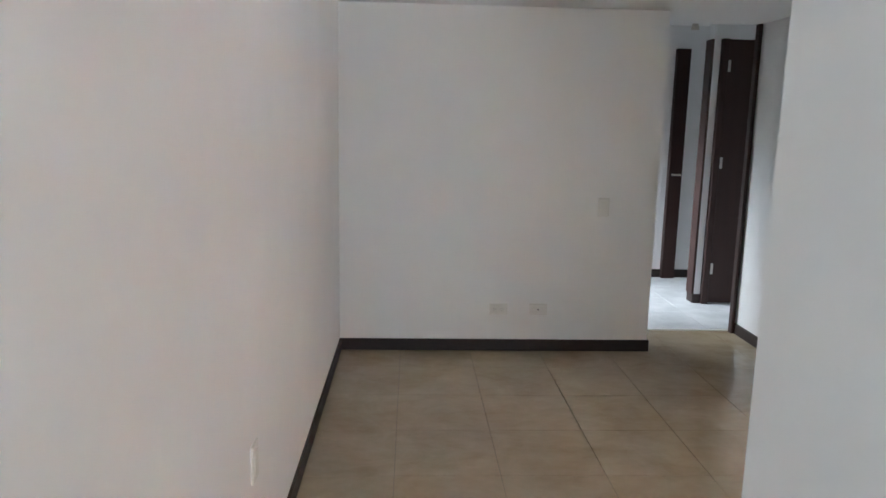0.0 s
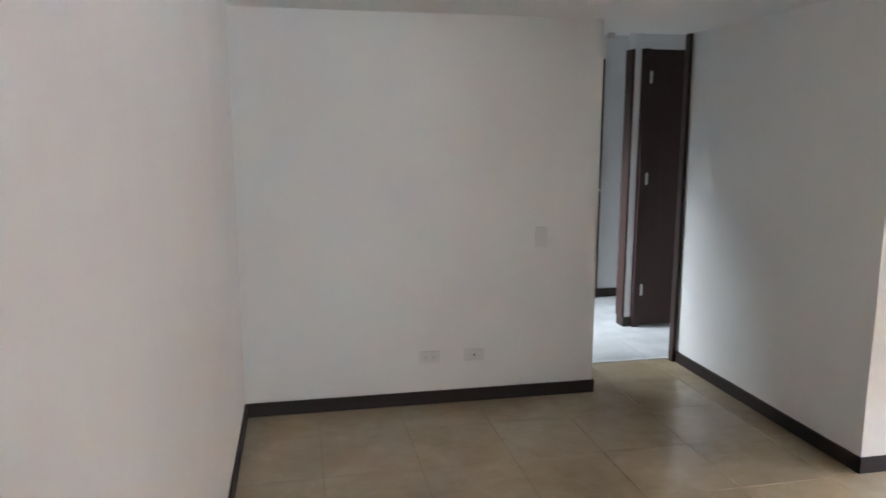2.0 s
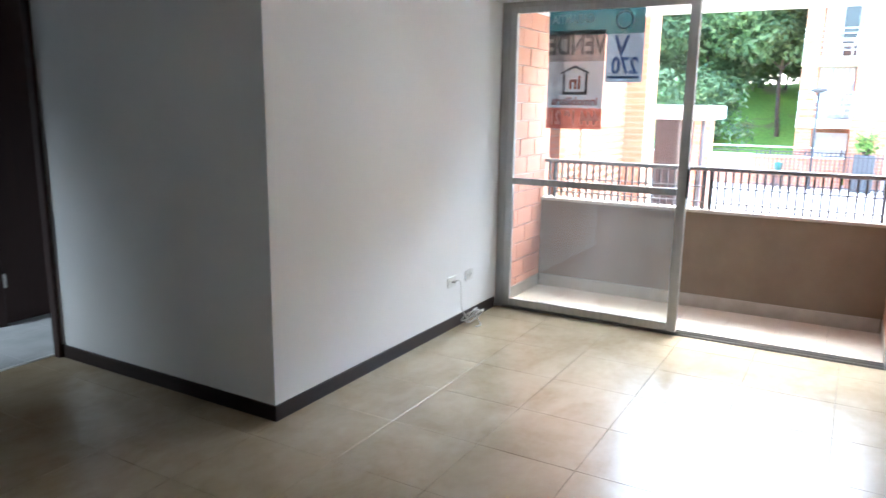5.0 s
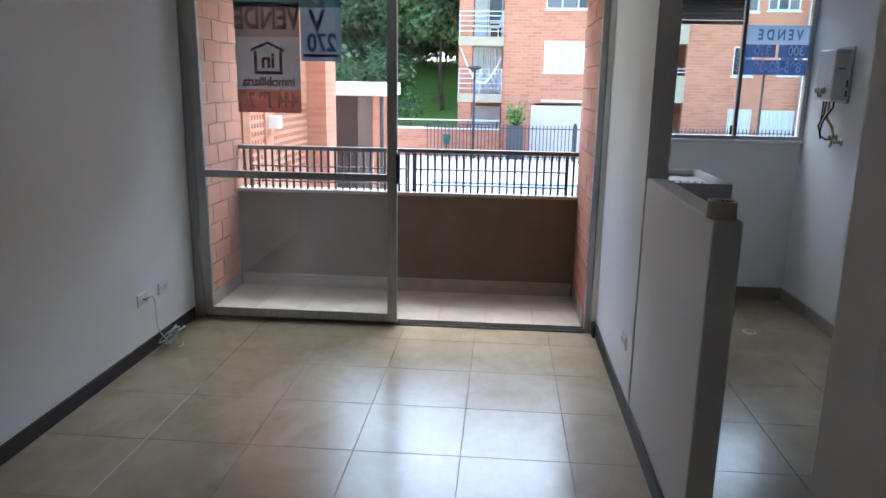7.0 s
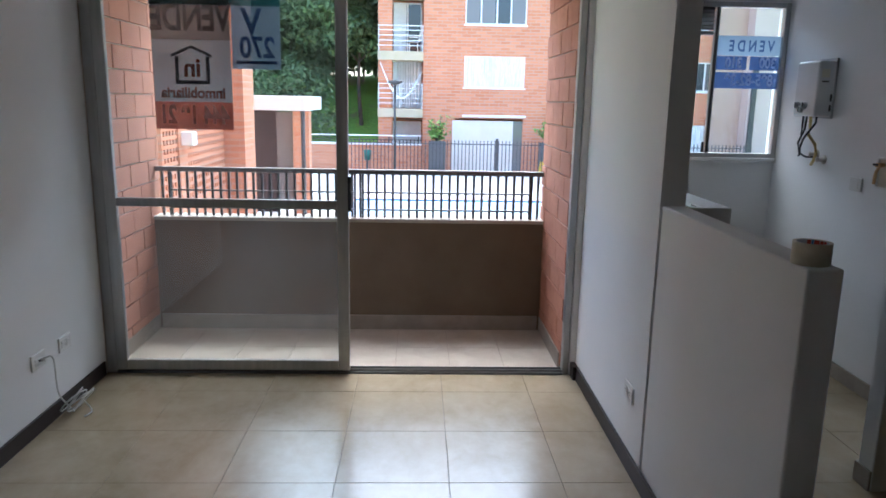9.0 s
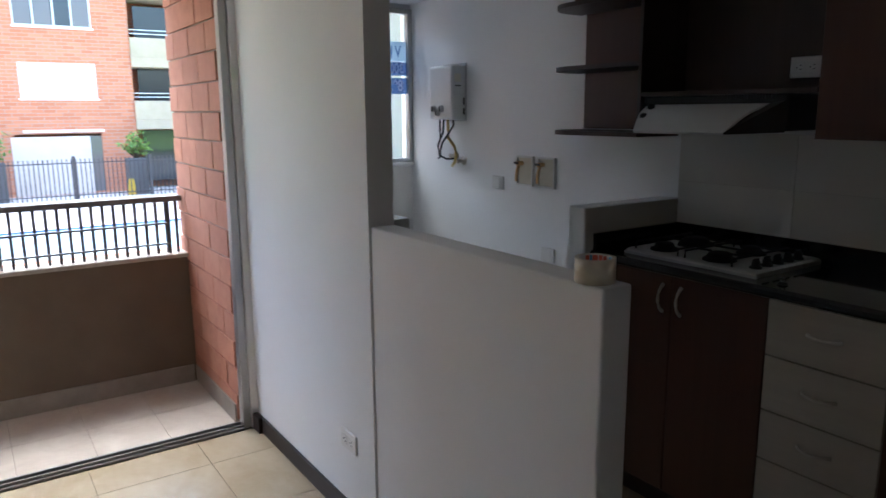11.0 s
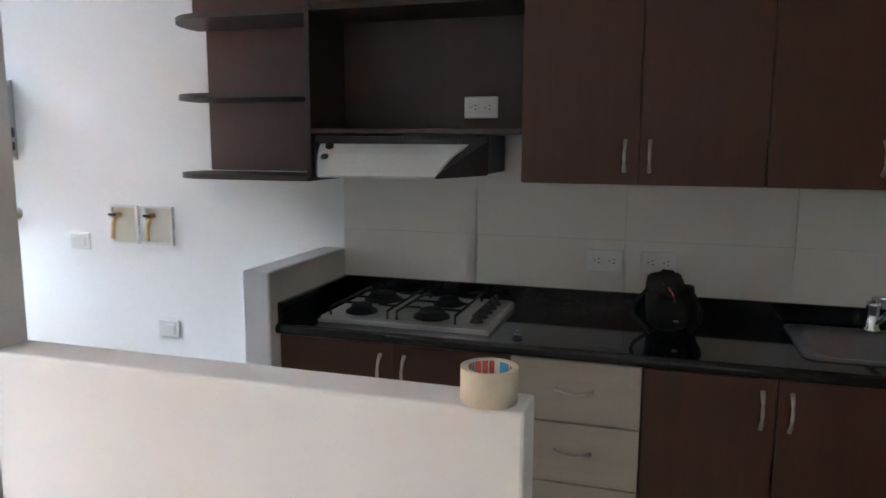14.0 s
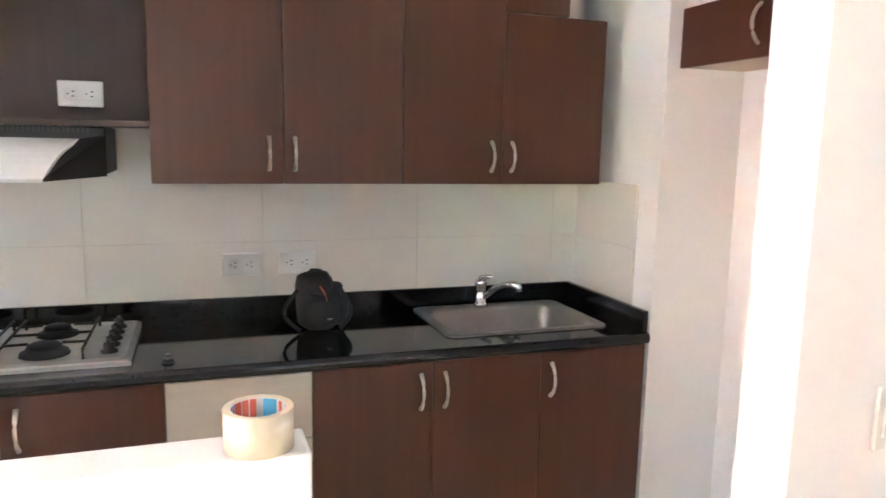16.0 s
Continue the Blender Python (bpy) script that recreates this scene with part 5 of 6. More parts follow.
def facade_window(parent, xf, y0, y1, z0, z1, style, panes=4):
    """A framed window set back in its opening."""
    w = part("window", box(xf + 0.06, xf + 0.10, y0, y1, z0, z1), "curtain" if style == "curtain" else "darkglass", parent,
             "window with white curtains" if style == "curtain" else "dark sliding window")
    part("sill", box(xf - 0.05, xf + 0.06, y0 - 0.05, y1 + 0.05, z0 - 0.07, z0, 0.005), "whitepaint", w)
    fr = bmesh.new()
    bm_box(fr, xf + 0.02, xf + 0.06, y0, y1, z1 - 0.05, z1)
    bm_box(fr, xf + 0.02, xf + 0.06, y0, y1, z0, z0 + 0.05)
    bm_box(fr, xf + 0.02, xf + 0.06, y0, y0 + 0.05, z0 + 0.05, z1 - 0.05)
    bm_box(fr, xf + 0.02, xf + 0.06, y1 - 0.05, y1, z0 + 0.05, z1 - 0.05)
    part("window_frame", fr, "whitepaint", w)
    rng = random.Random(int(abs(y0 * 31 + z0 * 17)))
    step = (y1 - y0) / panes
    if style == "curtain":
        cb = wavy(xf + 0.035, y0 + 0.05, y1 - 0.05, z0 + 0.05, z1 - 0.05, rng)
        part("curtain", cb, "curtain", w, "white hanging curtain")
    else:
        for k in range(1, panes):
            y = y0 + k * step + rng.uniform(-0.04, 0.04)
            part("mullion", box(xf + 0.03, xf + 0.055, y - 0.03, y + 0.03, z0 + 0.05, z1 - 0.05), "whitepaint", w)
        for k in range(panes):
            y = y0 + k * step
            part("pane", box(xf + 0.056, xf + 0.059, y + 0.04, y + step - 0.04, z0 + 0.05, z1 - 0.05), "midglass" if k % 3 != 1 else "darkglass", w)


def apartment_building():
    b = thing("apartment_building", 30.0, -4.0, GZ, "orange brick apartment building with white framed windows and balconies", "building")
    xf = 30.0
    z0, z1 = GZ, 13.5
    # front wall as strips round the openings
    ys = [(-15.3, -7.1), (-5.1, 0.34)]
    wins = [(-3.85, -1.35), (-10.0, -9.0), (-12.2, -10.6)]
    bm = bmesh.new()
    def strip(ya, yb, holes):
        """Brick between ya and yb, with holes (y0, y1, z0, z1)."""
        cuts = sorted({ya, yb, *[h_[0] for h_ in holes], *[h_[1] for h_ in holes]})
        for a, c in zip(cuts, cuts[1:]):
            zs = z0
            for h_ in sorted([q for q in holes if q[0] <= a and q[1] >= c], key=lambda q: q[2]):
                bm_box(bm, xf, xf + 0.3, a, c, zs, h_[2])
                zs = h_[3]
            bm_box(bm, xf, xf + 0.3, a, c, zs, z1)
    upper = [(z, z + 1.25) for z in (2.02, 4.52, 7.02, 9.52)]
    h1 = [(-3.85, -1.35, a, c) for a, c in upper] + [(-3.85, -1.0, GZ + 0.1, 0.75)]
    strip(-5.1, 0.34, h1)
    h2 = [(-9.75, -8.95, a - 0.05, c - 0.15) for a, c in upper] + [(-9.9, -8.95, -0.85, 0.65)]
    h2 += [(-11.35, -10.1, a + 0.0, c + 0.0) for a, c in upper[1:]] + [(-12.0, -10.2, -0.85, 0.62), (-12.0, -10.75, 2.02, 3.2)]
    strip(-12.9, -7.1, h2)
    part("wall", bm, "facade", b, "orange brick facade")
    part("wall", box(xf - 0.35, xf - 0.02, -17.0, -11.62, z0, z1), "tanwall", b, "smooth tan rendered wall")
    part("wall", box(xf + 1.5, xf + 10, -12.9, 2.2, z0, z1), "facade", b, "orange brick facade")
    part("pier", box(xf, xf + 0.45, 1.62, 2.18, z0, z1), "facade", b, "orange brick pier")
    for a, c in upper:
        facade_window(b, xf, -3.85, -1.35, a, c, "curtain" if abs(a - 2.02) < 0.1 else "dark", 4)
        facade_window(b, xf, -9.75, -8.95, a - 0.05, c - 0.15, "dark", 2)
        if a > 3:
            facade_window(b, xf, -11.35, -10.1, a, c, "dark", 3)
    facade_window(b, xf, -12.0, -10.75, 2.02, 3.2, "dark", 2)
    facade_window(b, xf, -9.9, -8.95, -0.85, 0.65, "curtain", 2)
    facade_window(b, xf, -12.0, -10.2, -0.85, 0.62, "curtain", 3)
    part("ground_panel", box(xf - 0.02, xf + 0.06, -3.45, -0.9, GZ + 0.05, 0.66), "screen", b, "pale rendered ground floor panel")
    part("ground_glass", box(xf + 0.02, xf + 0.08, -3.85, -3.45, GZ + 0.05, 0.66), "midglass", b)
    part("awning_bar", box(xf - 0.10, xf + 0.02, -3.95, -1.3, 0.80, 0.90, 0.01), "whitepaint", b)
    # balcony bays
    levels = (1.10, 3.40, 5.90, 8.40)
    balcony_bay(b, xf, 0.34, 2.2, levels, False)
    lv2 = (1.22, 3.55, 6.05, 8.55)
    balcony_bay(b, xf, -7.1, -5.1, lv2, True)
    for z in (-1.5,) + levels[:3]:
        d_ = part("balcony_door", box(xf + 1.3, xf + 1.34, 0.45, 1.62, z + 0.0, z + 2.05), "curtain" if z < 3 else "darkglass", b, "balcony door behind")
        part("door_frame", box(xf + 1.26, xf + 1.30, 0.98, 1.04, z, z + 2.05), "whitepaint", d_)
        part("door_frame", box(xf + 1.26, xf + 1.30, 0.40, 0.46, z, z + 2.05), "whitepaint", d_)
        part("door_frame", box(xf + 1.26, xf + 1.30, 0.46, 1.62, z + 1.98, z + 2.05), "whitepaint", d_)
        if z > 3:
            part("curtain", box(xf + 1.25, xf + 1.27, 1.06, 1.60, z + 0.03, z + 1.98), "curtain", d_, "white curtain")
        if 0 < z < 3:
            cb = wavy(xf + 1.24, 0.48, 1.60, z + 0.03, z + 1.98, random.Random(5))
            part("curtain", cb, "curtain", d_, "white hanging curtain")
    for z in lv2[:3] + (-1.2,):
        part("balcony_door", box(xf + 1.0, xf + 1.04, -6.9, -5.5, z, z + 2.0), "darkglass", b, "dark balcony door")
    part("roof", box(xf - 0.3, xf + 10, -13, 2.4, z1, z1 + 0.3), "slab", b)
    return b


apartment_building()
ch = thing("plastic_chair", 30.5, 0.7, 3.4, "white plastic garden chair on a balcony", "chair")
part("seat", box(30.3, 30.65, 0.55, 0.95, 3.78, 3.81, 0.01), "whiteplastic", ch)
part("backrest", prism([(0.50, 3.80), (0.55, 3.80), (0.48, 4.2), (0.43, 4.2)], 30.3, 30.65, "x"), "whiteplastic", ch)
for x in (30.32, 30.6):
    for y in (0.56, 0.9):
        part("leg", box(x, x + 0.04, y, y + 0.04, 3.4, 3.78), "whiteplastic", ch)
    part("armrest", box(x, x + 0.04, 0.52, 0.94, 3.98, 4.01, 0.005), "whiteplastic", ch)
hm = thing("hammock", 29.92, 1.2, 2.0, "pale string hammock hanging across a balcony", "hammock")
hp = [(29.92, 2.1 - 1.7 * k / 12, 2.95 - 1.25 * math.sin(math.pi * k / 12) - 0.35 * k / 12) for k in range(13)]
part("cloth", tube(hp, [0.02 + 0.035 * math.sin(math.pi * k / 12) for k in range(13)], 6), "curtain", hm)

# neighbouring plain wall seen through the kitchen window
nb = thing("neighbour_building", 29.0, -14.4, GZ, "pinkish plain rendered building with a dark downpipe", "building")
part("wall", box(29.0, 36, -26.0, -12.85, GZ, 14), "pinkwall", nb)
part("downpipe", box(28.9, 29.0, -13.15, -12.95, GZ, 3.2), "railpaint", nb, "dark downpipe")


def left_building():
    b = thing("entrance_building", 13.0, 4.6, GZ, "orange brick entrance building with a lattice brick wall", "building")
    part("wall", box(14.3, 15.2, 3.79, 9.0, GZ, 9.0), "facade", b, "orange brick wall")
    part("wall", box(10.80, 14.3, 4.20, 4.32, 1.06, 9.0), "facade", b, "orange brick wall above the lattice")
    part("wall", box(10.80, 14.3, 4.20, 4.32, GZ, -0.30), "facade", b, "orange brick wall under the lattice")
    part("wall", box(10.80, 14.3, 4.95, 5.05, GZ, 9.0), "facade", b, "orange brick wall behind the lattice")
    part("pillar", box(11.50, 11.93, 4.17, 4.34, -0.30, 1.06), "facade", b)
    lat = thing("lattice_wall", 0, 0, 0, "", "")
    lat.parent = b
    lat.matrix_parent_inverse = Matrix.Translation(-b.location)
    me = None
    for r_ in range(10):
        z = -0.30 + r_ * 0.136
        for x0, n in ((10.80, 5), (11.93, 17)):
            w = n * 0.14
            o = obj("brick", box(x0, x0 + w, 4.20, 4.32, z, z + 0.055), "facade")
            o.parent = lat
            for k in range(n):
                if me is None:
                    q = obj("brick", box(0, 0.062, 0.002, 0.118, 0, 0.081), "facade")
                    me = q.data
                else:
                    q = new("brick", me)
                q.location = (x0 + k * 0.14, 4.20, z + 0.055)
                q.parent = lat
    mb = thing("meter_box", 11.72, 4.08, 0.66, "small white electric meter box on the lattice wall", "box")
    part("case", box(11.60, 11.85, 3.98, 4.17, 0.67, 0.89, 0.01), "whiteplastic", mb)


left_building()


def porch():
    c = thing("entrance_canopy", 17.5, 3.4, GZ, "white flat canopy over a dark entrance door", "canopy")
    part("slab", box(16.0, 18.6, 2.83, 5.6, 1.18, 1.50, 0.01), "whitepaint", c)
    part("post", tube([(16.3, 2.95, GZ), (16.3, 2.95, 1.18)], 0.05, 10), "railpaint", c)
    part("door_leaf", box(18.45, 18.55, 3.95, 4.55, GZ, 1.15, 0.005), "door", c)
    part("door_glass", box(18.40, 18.44, 3.55, 3.95, GZ + 0.1, 1.1), "midglass", c)
    part("pier", box(18.2, 18.6, 3.10, 3.50, GZ, 1.18), "facade", c, "orange brick pier")


porch()


# hill, trees, shrubs
def hill():
    bm = bmesh.new()
    nx, ny = 40, 40
    g = []
    for i in range(nx + 1):
        row = []
        for j in range(ny + 1):
            x = 31.0 + i * 1.4
            y = -2 + j * 1.4
            up = min(1.0, max(0.0, (x - 31.0) / 16))
            side = min(1.0, max(0.0, (y + 3.0) / 6.0))
            z = GZ + min(up * 1.9, 1.0 + up * 0.1) * (3.9 + 0.05 * (y - 4)) * (1.15 - 0.2 * side) + noise.noise(Vector((x * 0.25, y * 0.25, 0))) * 0.5 * up
            z += 0.25
            row.append(bm.verts.new((x, y, z if x > 31.1 else GZ)))
        g.append(row)
    for i in range(nx):
        for j in range(ny):
            f_ = bm.faces.new((g[i][j], g[i + 1][j], g[i + 1][j + 1], g[i][j + 1]))
            f_.smooth = True
    return structure("hill", bm, "grass", "green grassy hillside", "ground")


hill()


def tree(x, y, z, height, spread, seed, leaf="leaf", n_leaves=9000, label="broad leafed green tree on the hillside", leaf_size=0.16, crown_base=0.34):
    rng = random.Random(seed)
    t = thing("tree", x, y, z, label, "tree")
    bm = bmesh.new()
    lean = rng.uniform(-0.06, 0.06)
    top = height * 0.72
    pts = [(x + lean * top * k / 7 + 0.08 * math.sin(k * 1.3 + seed), y + 0.07 * math.cos(k * 1.1 + seed), z - 0.3 + top * k / 7) for k in range(8)]
    r0 = height * 0.014
    bm_tube(bm, pts, [r0 * (1 - 0.11 * k) for k in range(8)], 9)
    clumps = []
    for k in range(15):
        q = Vector(pts[rng.choice((3, 4, 5, 6, 7))])
        a = rng.uniform(0, 2 * math.pi)
        l = spread * rng.uniform(0.45, 1.0)
        e = q + Vector((math.cos(a) * l, math.sin(a) * l, rng.uniform(0.05, 0.45) * height * 0.5))
        mid = q.lerp(e, 0.5) + Vector((0, 0, 0.12 * l))
        bm_tube(bm, [q, mid, e], [r0 * 0.42, r0 * 0.25, r0 * 0.10], 6)
        clumps.append((e, spread * rng.uniform(0.26, 0.46)))
        clumps.append((mid + Vector((rng.uniform(-.4, .4), rng.uniform(-.4, .4), 0.2)), spread * rng.uniform(0.2, 0.36)))
    for k in range(10):
        a = rng.uniform(0, 2 * math.pi)
        rr = spread * rng.uniform(0.1, 0.85)
        zz = z + height * rng.uniform(crown_base + 0.08, 0.97)
        w = 1 - abs((zz - z) / height - 0.62) * 0.9
        clumps.append((Vector((x + math.cos(a) * rr * w, y + math.sin(a) * rr * w, zz)), spread * rng.uniform(0.2, 0.38)))
    part("trunk", bm, "bark", t)
    verts, faces = [], []
    for k in range(n_leaves):
        c, r = rng.choice(clumps)
        d_ = Vector((rng.gauss(0, 1), rng.gauss(0, 1), rng.gauss(0, 0.8))).normalized() * r * (rng.random() ** 0.4)
        p_ = c + d_
        if p_.z < z + height * crown_base * 0.8:
            continue
        nrm = (d_.normalized() + Vector((rng.uniform(-1, 1), rng.uniform(-1, 1), rng.uniform(0, 1.2)))).normalized()
        u_ = nrm.cross(Vector((rng.uniform(-1, 1), rng.uniform(-1, 1), rng.uniform(-1, 1)))).normalized()
        v_ = nrm.cross(u_)
        s_ = leaf_size * rng.uniform(0.6, 1.3)
        i = len(verts)
        verts += [p_ - u_ * s_, p_ + v_ * s_ * 0.42 + nrm * 0.02, p_ + u_ * s_, p_ - v_ * s_ * 0.42 + nrm * 0.02]
        faces.append((i, i + 1, i + 2, i + 3))
    me = bpy.data.meshes.new("crown")
    me.from_pydata([tuple(v) for v in verts], [], faces)
    me.materials.append(M[leaf].m)
    cr = new("crown", me)
    attach(cr, t)
    return t


tree(34.5, 3.1, 0.0, 8.4, 2.6, 3, "leaf", 22000)
tree(37.5, 6.8, 1.2, 9.5, 3.8, 8, "leaf2", 20000, "pale green dense tree on the hillside", crown_base=0.12)
tree(33.5, 9.0, -0.3, 8.5, 3.2, 5, "leaf", 12000, crown_base=0.15)
tree(43.0, 5.6, 2.4, 10.0, 4.4, 11, "leaf2", 20000, "pale green dense tree on the hillside", 0.2, 0.04)
tree(42.0, 1.0, 2.4, 10.0, 4.2, 19, "leaf", 14000, "dark green dense tree on the hillside", 0.2, 0.06)
tree(45.0, 10.5, 2.6, 11.0, 4.8, 12, "leaf2", 16000, "pale green dense tree on the hillside", 0.22, 0.04)
tree(33.0, 5.9, -0.6, 4.2, 2.0, 21, "leaf", 8000, "low dark green tree behind the garden wall", 0.12, 0.03)
tree(39.5, 3.3, 2.0, 5.0, 2.3, 31, "leaf", 11000, "low dark green tree on the hillside", 0.16, 0.0)
tree(40.5, 5.8, 2.2, 5.5, 2.6, 32, "leaf2", 11000, "pale green dense tree on the hillside", 0.17, 0.0)
tree(40.0, 8.4, 2.2, 5.0, 2.6, 33, "leaf", 9000, "low dark green tree on the hillside", 0.17, 0.0)
tree(38.5, 1.6, 1.5, 4.5, 2.0, 34, "leaf2", 8000, "pale green dense tree on the hillside", 0.15, 0.0)
tree(47.0, 16.5, 2.5, 11.0, 5.0, 17, "leaf", 10000, leaf_size=0.24, crown_base=0.05)
tree(41.0, 9.5, 2.4, 10.5, 4.4, 41, "leaf2", 18000, "pale green dense tree on the hillside", 0.2, 0.04)
tree(47.5, 8.0, 2.6, 13.0, 5.5, 43, "leaf2", 16000, "pale green dense tree on the hillside", 0.24, 0.04)
tree(44.5, 4.3, 2.2, 5.0, 2.6, 51, "leaf2", 9000, "pale green dense tree on the hillside", 0.2, 0.0)
tree(52.0, 3.5, 2.6, 13.0, 5.5, 27, "leaf2", 14000, "pale green dense tree on the hillside", 0.26, 0.04)


def planter(x, y, seed):
    rng = random.Random(seed)
    p_ = thing("potted_shrub", x, y, GZ, "leafy green shrub in a tall dark planter", "plant")
    part("planter", box(x - 0.3, x + 0.3, y - 0.34, y + 0.34, GZ + 0.03, -0.15, 0.02), "pot", p_)
    st = bmesh.new()
    verts, faces = [], []
    for k in range(16):
        a = rng.uniform(0, 6.28)
        e = Vector((x + math.cos(a) * rng.uniform(0.1, 0.5), y + math.sin(a) * rng.uniform(0.1, 0.6), rng.uniform(0.15, 0.85)))
        bm_tube(st, [(x, y, -0.2), e], [0.02, 0.008], 5)
        for j in range(16):
            c = Vector((x, y, -0.15)).lerp(e, rng.uniform(0.35, 1.05)) + Vector((rng.gauss(0, .08), rng.gauss(0, .08), rng.gauss(0, .06)))
            u_ = Vector((rng.uniform(-1, 1), rng.uniform(-1, 1), rng.uniform(-0.6, 0.8))).normalized()
            v_ = u_.cross(Vector((rng.uniform(-1, 1), rng.uniform(-1, 1), 1))).normalized()
            s_ = rng.uniform(0.08, 0.15)
            i = len(verts)
            verts += [c - u_ * s_, c + v_ * s_ * 0.4, c + u_ * s_, c - v_ * s_ * 0.4]
            faces.append((i, i + 1, i + 2, i + 3))
    part("stems", st, "bark", p_)
    me = bpy.data.meshes.new("foliage")
    me.from_pydata([tuple(v) for v in verts], [], faces)
    me.materials.append(M["leaf3"].m)
    attach(new("foliage", me), p_)


planter(28.8, -0.25, 1)
planter(28.8, -4.75, 2)
s = thing("wet_floor_sign", 28.6, -4.5, GZ, "small yellow plastic sign on the pool deck", "sign")
part("panel", prism([(-4.62, GZ + 0.04), (-4.32, GZ + 0.04), (-4.40, GZ + 0.62), (-4.54, GZ + 0.62)], 28.40, 28.44, "x"), "yellow", s)
part("panel", prism([(-4.62, GZ + 0.04), (-4.32, GZ + 0.04), (-4.40, GZ + 0.62), (-4.54, GZ + 0.62)], 28.50, 28.54, "x"), "yellow", s)
s = thing("litter_bin", 28.9, 2.55, GZ, "small dark green litter bin by the garden wall", "bin")
part("bucket", lathe([(0.0, 0.0), (0.13, 0.0), (0.16, 0.4), (0.0, 0.42)], (28.9, 2.55, -0.95), sides=14), "greenbin", s)
part("post", tube([(28.9, 2.55, GZ), (28.9, 2.55, -0.95)], 0.03, 8), "railpaint", s)


for name in ("apartment_building", "neighbour_building", "plastic_chair", "hammock", "potted_shrub", "potted_shrub.001", "street_lamp", "street_lamp.001", "fence_post", "fence_post.001", "wet_floor_sign", "litter_bin"):
    bpy.data.objects[name].location.y -= 0.18


# ---- pieces: floor tiles, clay blocks, wall ceramics ----
def floor_tiles():
    px, py, pitch, gap = 2.372, 0.652, 0.4445, 0.0018
    fl = bpy.data.objects["floor"]
    meshes = {}
    for i in range(-9, 5):
        for j in range(-10, 12):
            x0, x1 = px + i * pitch + gap / 2, px + (i + 1) * pitch - gap / 2
            y0, y1 = py + j * pitch + gap / 2, py + (j + 1) * pitch - gap / 2
            if x1 > 4.45 or x0 < -1.95 or y0 > 5.5 or y1 < -3.3:
                continue
            if y0 > 2.02 and x0 > 1.25 and y1 < 3.6:
                continue
            if x0 > 3.5 and y0 > -0.6:
                continue
            a, b_ = x0, min(x1, 3.50 if y0 > -0.6 else 4.45)
            spans = [(y0, y1)]
            if y0 < 3.68 < y1 and x1 > 0.41:
                spans = [(y0, 3.679), (3.701, y1)]
            pieces = [(a, b_, ya, yb) for ya, yb in spans]
            if y0 < -0.6 < y1 and x1 > 3.5:
                pieces = [(a, b_, y0, -0.56)] + ([(a, 3.5, -0.5582, y1)] if a < 3.49 else [])
            for a, b_, ya, yb in pieces:
                pale = ya > 3.69 and x1 > -0.1
                key = (round(b_ - a, 4), round(yb - ya, 4), pale)
                if key not in meshes:
                    bm = box(0, key[0], 0, key[1], -0.006, 0.0, 0.0012)
                    o = obj("tile", bm, "hall_tile" if pale else "tile")
                    meshes[key] = o.data
                else:
                    o = new("tile", meshes[key])
                o.location = (a, ya, 0)
                o.parent = fl


def balcony_tiles():
    fl = bpy.data.objects["floor_balcony"]
    me = None
    for i in range(2):
        for j in range(8):
            x0, y0 = 3.6 + i * 0.355, -0.465 + j * 0.308
            if me is None:
                o = obj("tile", box(0, 0.3535, 0, 0.3065, -0.012, 0.0, 0.001), "btile")
                me = o.data
            else:
                o = new("tile", me)
            o.location = (x0, y0, -0.008)
            o.parent = fl


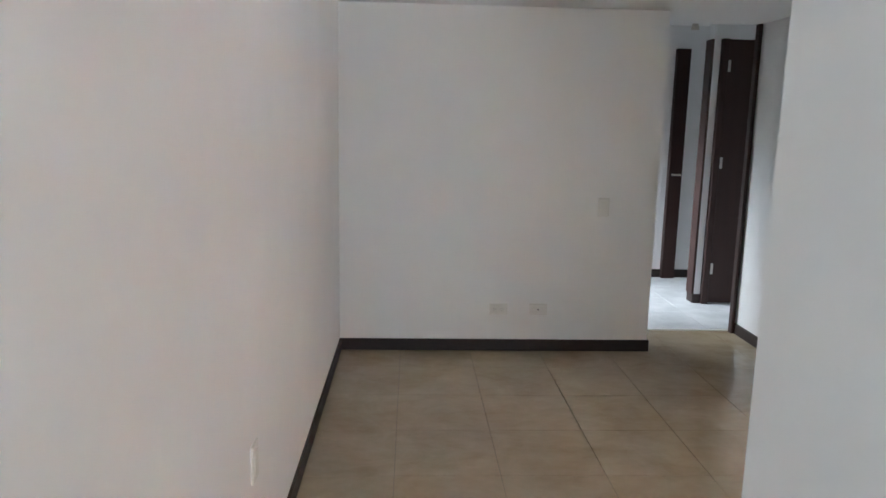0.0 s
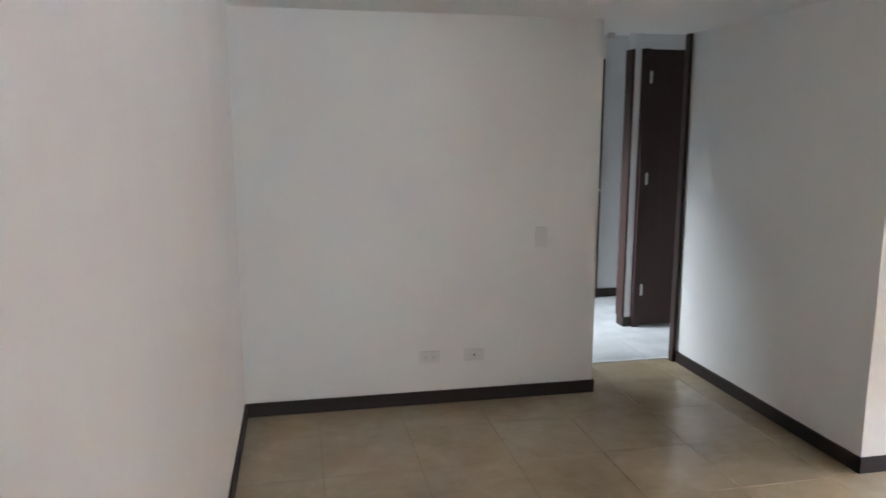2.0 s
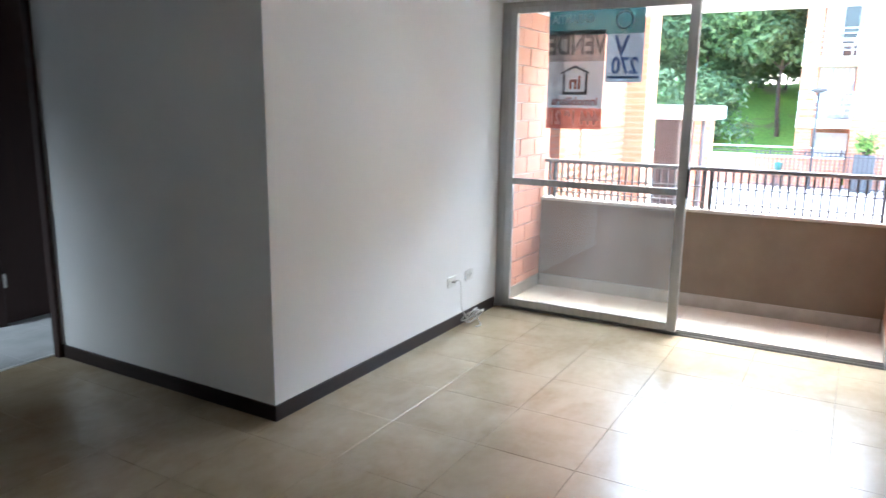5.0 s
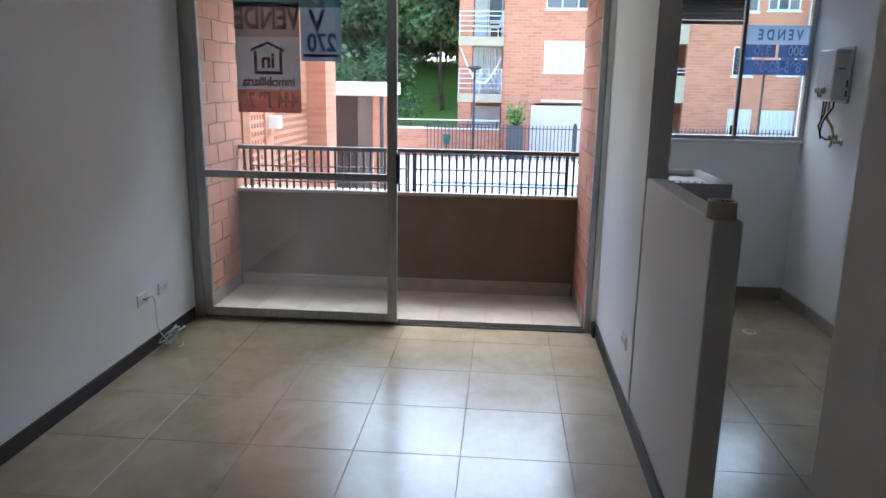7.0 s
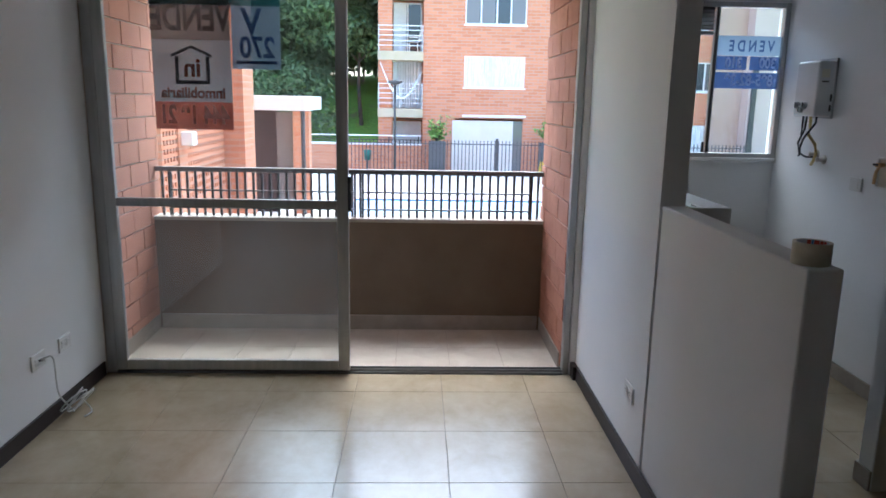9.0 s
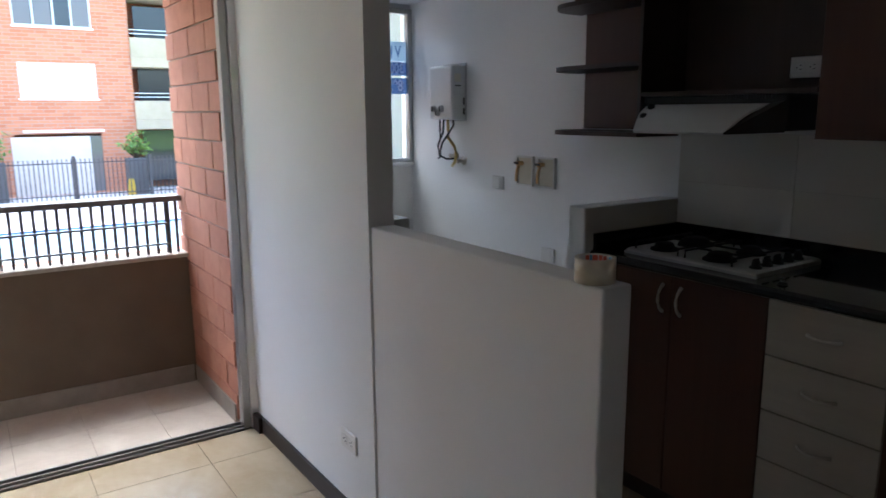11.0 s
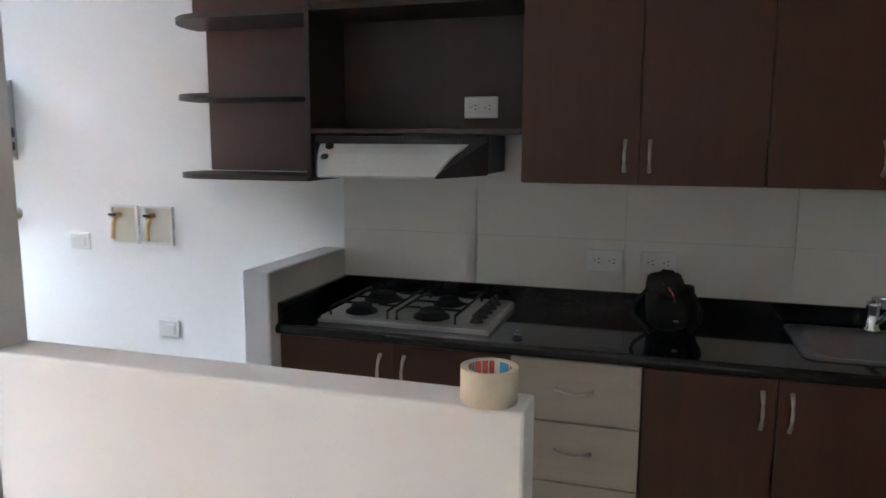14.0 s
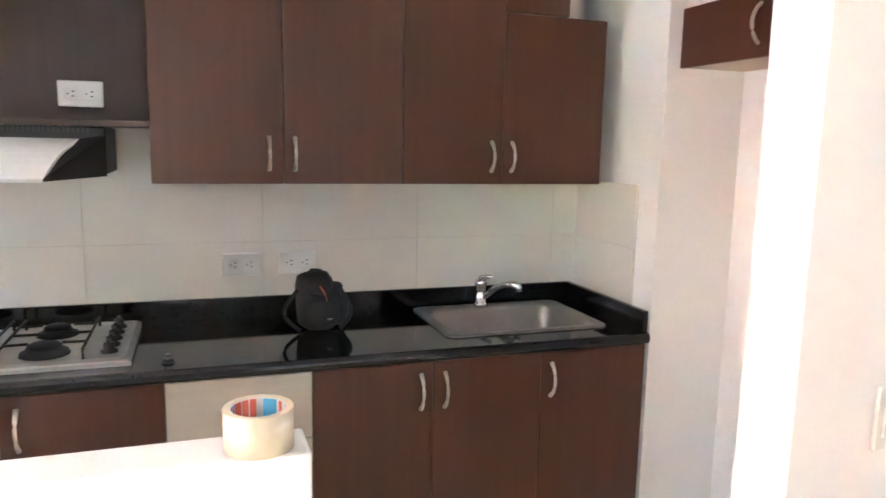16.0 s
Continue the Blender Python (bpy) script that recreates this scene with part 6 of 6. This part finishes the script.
def block_wall(host, y, sgn, x0, x1, z0, z1, course, length, depth=0.012, off=0.0):
    """Clay blocks in running bond, standing proud of the joint."""
    me = {}
    rng = random.Random(7)
    hst = bpy.data.objects[host]
    r = 0
    z = z0
    while z < z1:
        x = x0 - (length / 2 if r % 2 else 0) + off
        while x < x1:
            a, c = max(x, x0), min(x + length - 0.008, x1)
            if c - a > 0.02:
                k = round(c - a, 3)
                if k not in me:
                    yy = (0, depth) if sgn > 0 else (-depth, 0)
                    o = obj("brick", box(0, k, yy[0], yy[1], 0, course - 0.008, 0.0015), "block")
                    me[k] = o.data
                else:
                    o = new("brick", me[k])
                o.location = (a, y + rng.uniform(-0.0015, 0.0015), z)
                o.parent = hst
            x += length
        z += course
        r += 1


def ceramics():
    """Large wall ceramics behind the worktop and at both ends."""
    j = structure("wall_tiling_bed", box(0.187, 2.306, KB, KB + 0.002, 0.9, 1.372), "ceramic_joint", "joint bed of the kitchen wall ceramics", "wall")
    x = 2.3055
    while x > 0.2:
        xa = max(x - 0.503, 0.1885)
        for z0, z1 in ((0.93, 1.1725), (1.174, 1.373)):
            o = obj("tile", box(xa + 0.001, x - 0.0005, KB + 0.002, KB + 0.006, z0, z1, 0.0008), "ceramic")
            o.parent = j
        x -= 0.505
    j2 = structure("wall_tiling_bed", box(0.186, 0.188, KB + 0.006, -1.60, 0.93, 1.372), "ceramic_joint", "joint bed of the kitchen wall ceramics", "wall")
    for z0, z1 in ((0.93, 1.1725), (1.174, 1.373)):
        o = obj("tile", box(0.188, 0.192, KB + 0.006, -1.60, z0, z1, 0.0008), "ceramic")
        o.parent = j2
    j3 = structure("wall_tiling_bed", box(2.305, 2.307, KB + 0.006, -1.44, 0.0, 1.096), "ceramic_joint", "joint bed of the kitchen wall ceramics", "wall")
    o = obj("tile", box(2.3035, 2.305, KB + 0.006, -1.44, 0.93, 1.095, 0.0005), "ceramic")
    o.parent = j3


ceramics()
floor_tiles()
balcony_tiles()
block_wall("wall_balcony_south", -0.476, 1, 3.57, 4.44, 0.015, 2.12, 0.1325, 0.275, off=0.03)
block_wall("wall_balcony_north", 2.005, -1, 3.58, 4.44, 0.015, 2.12, 0.1325, 0.275)
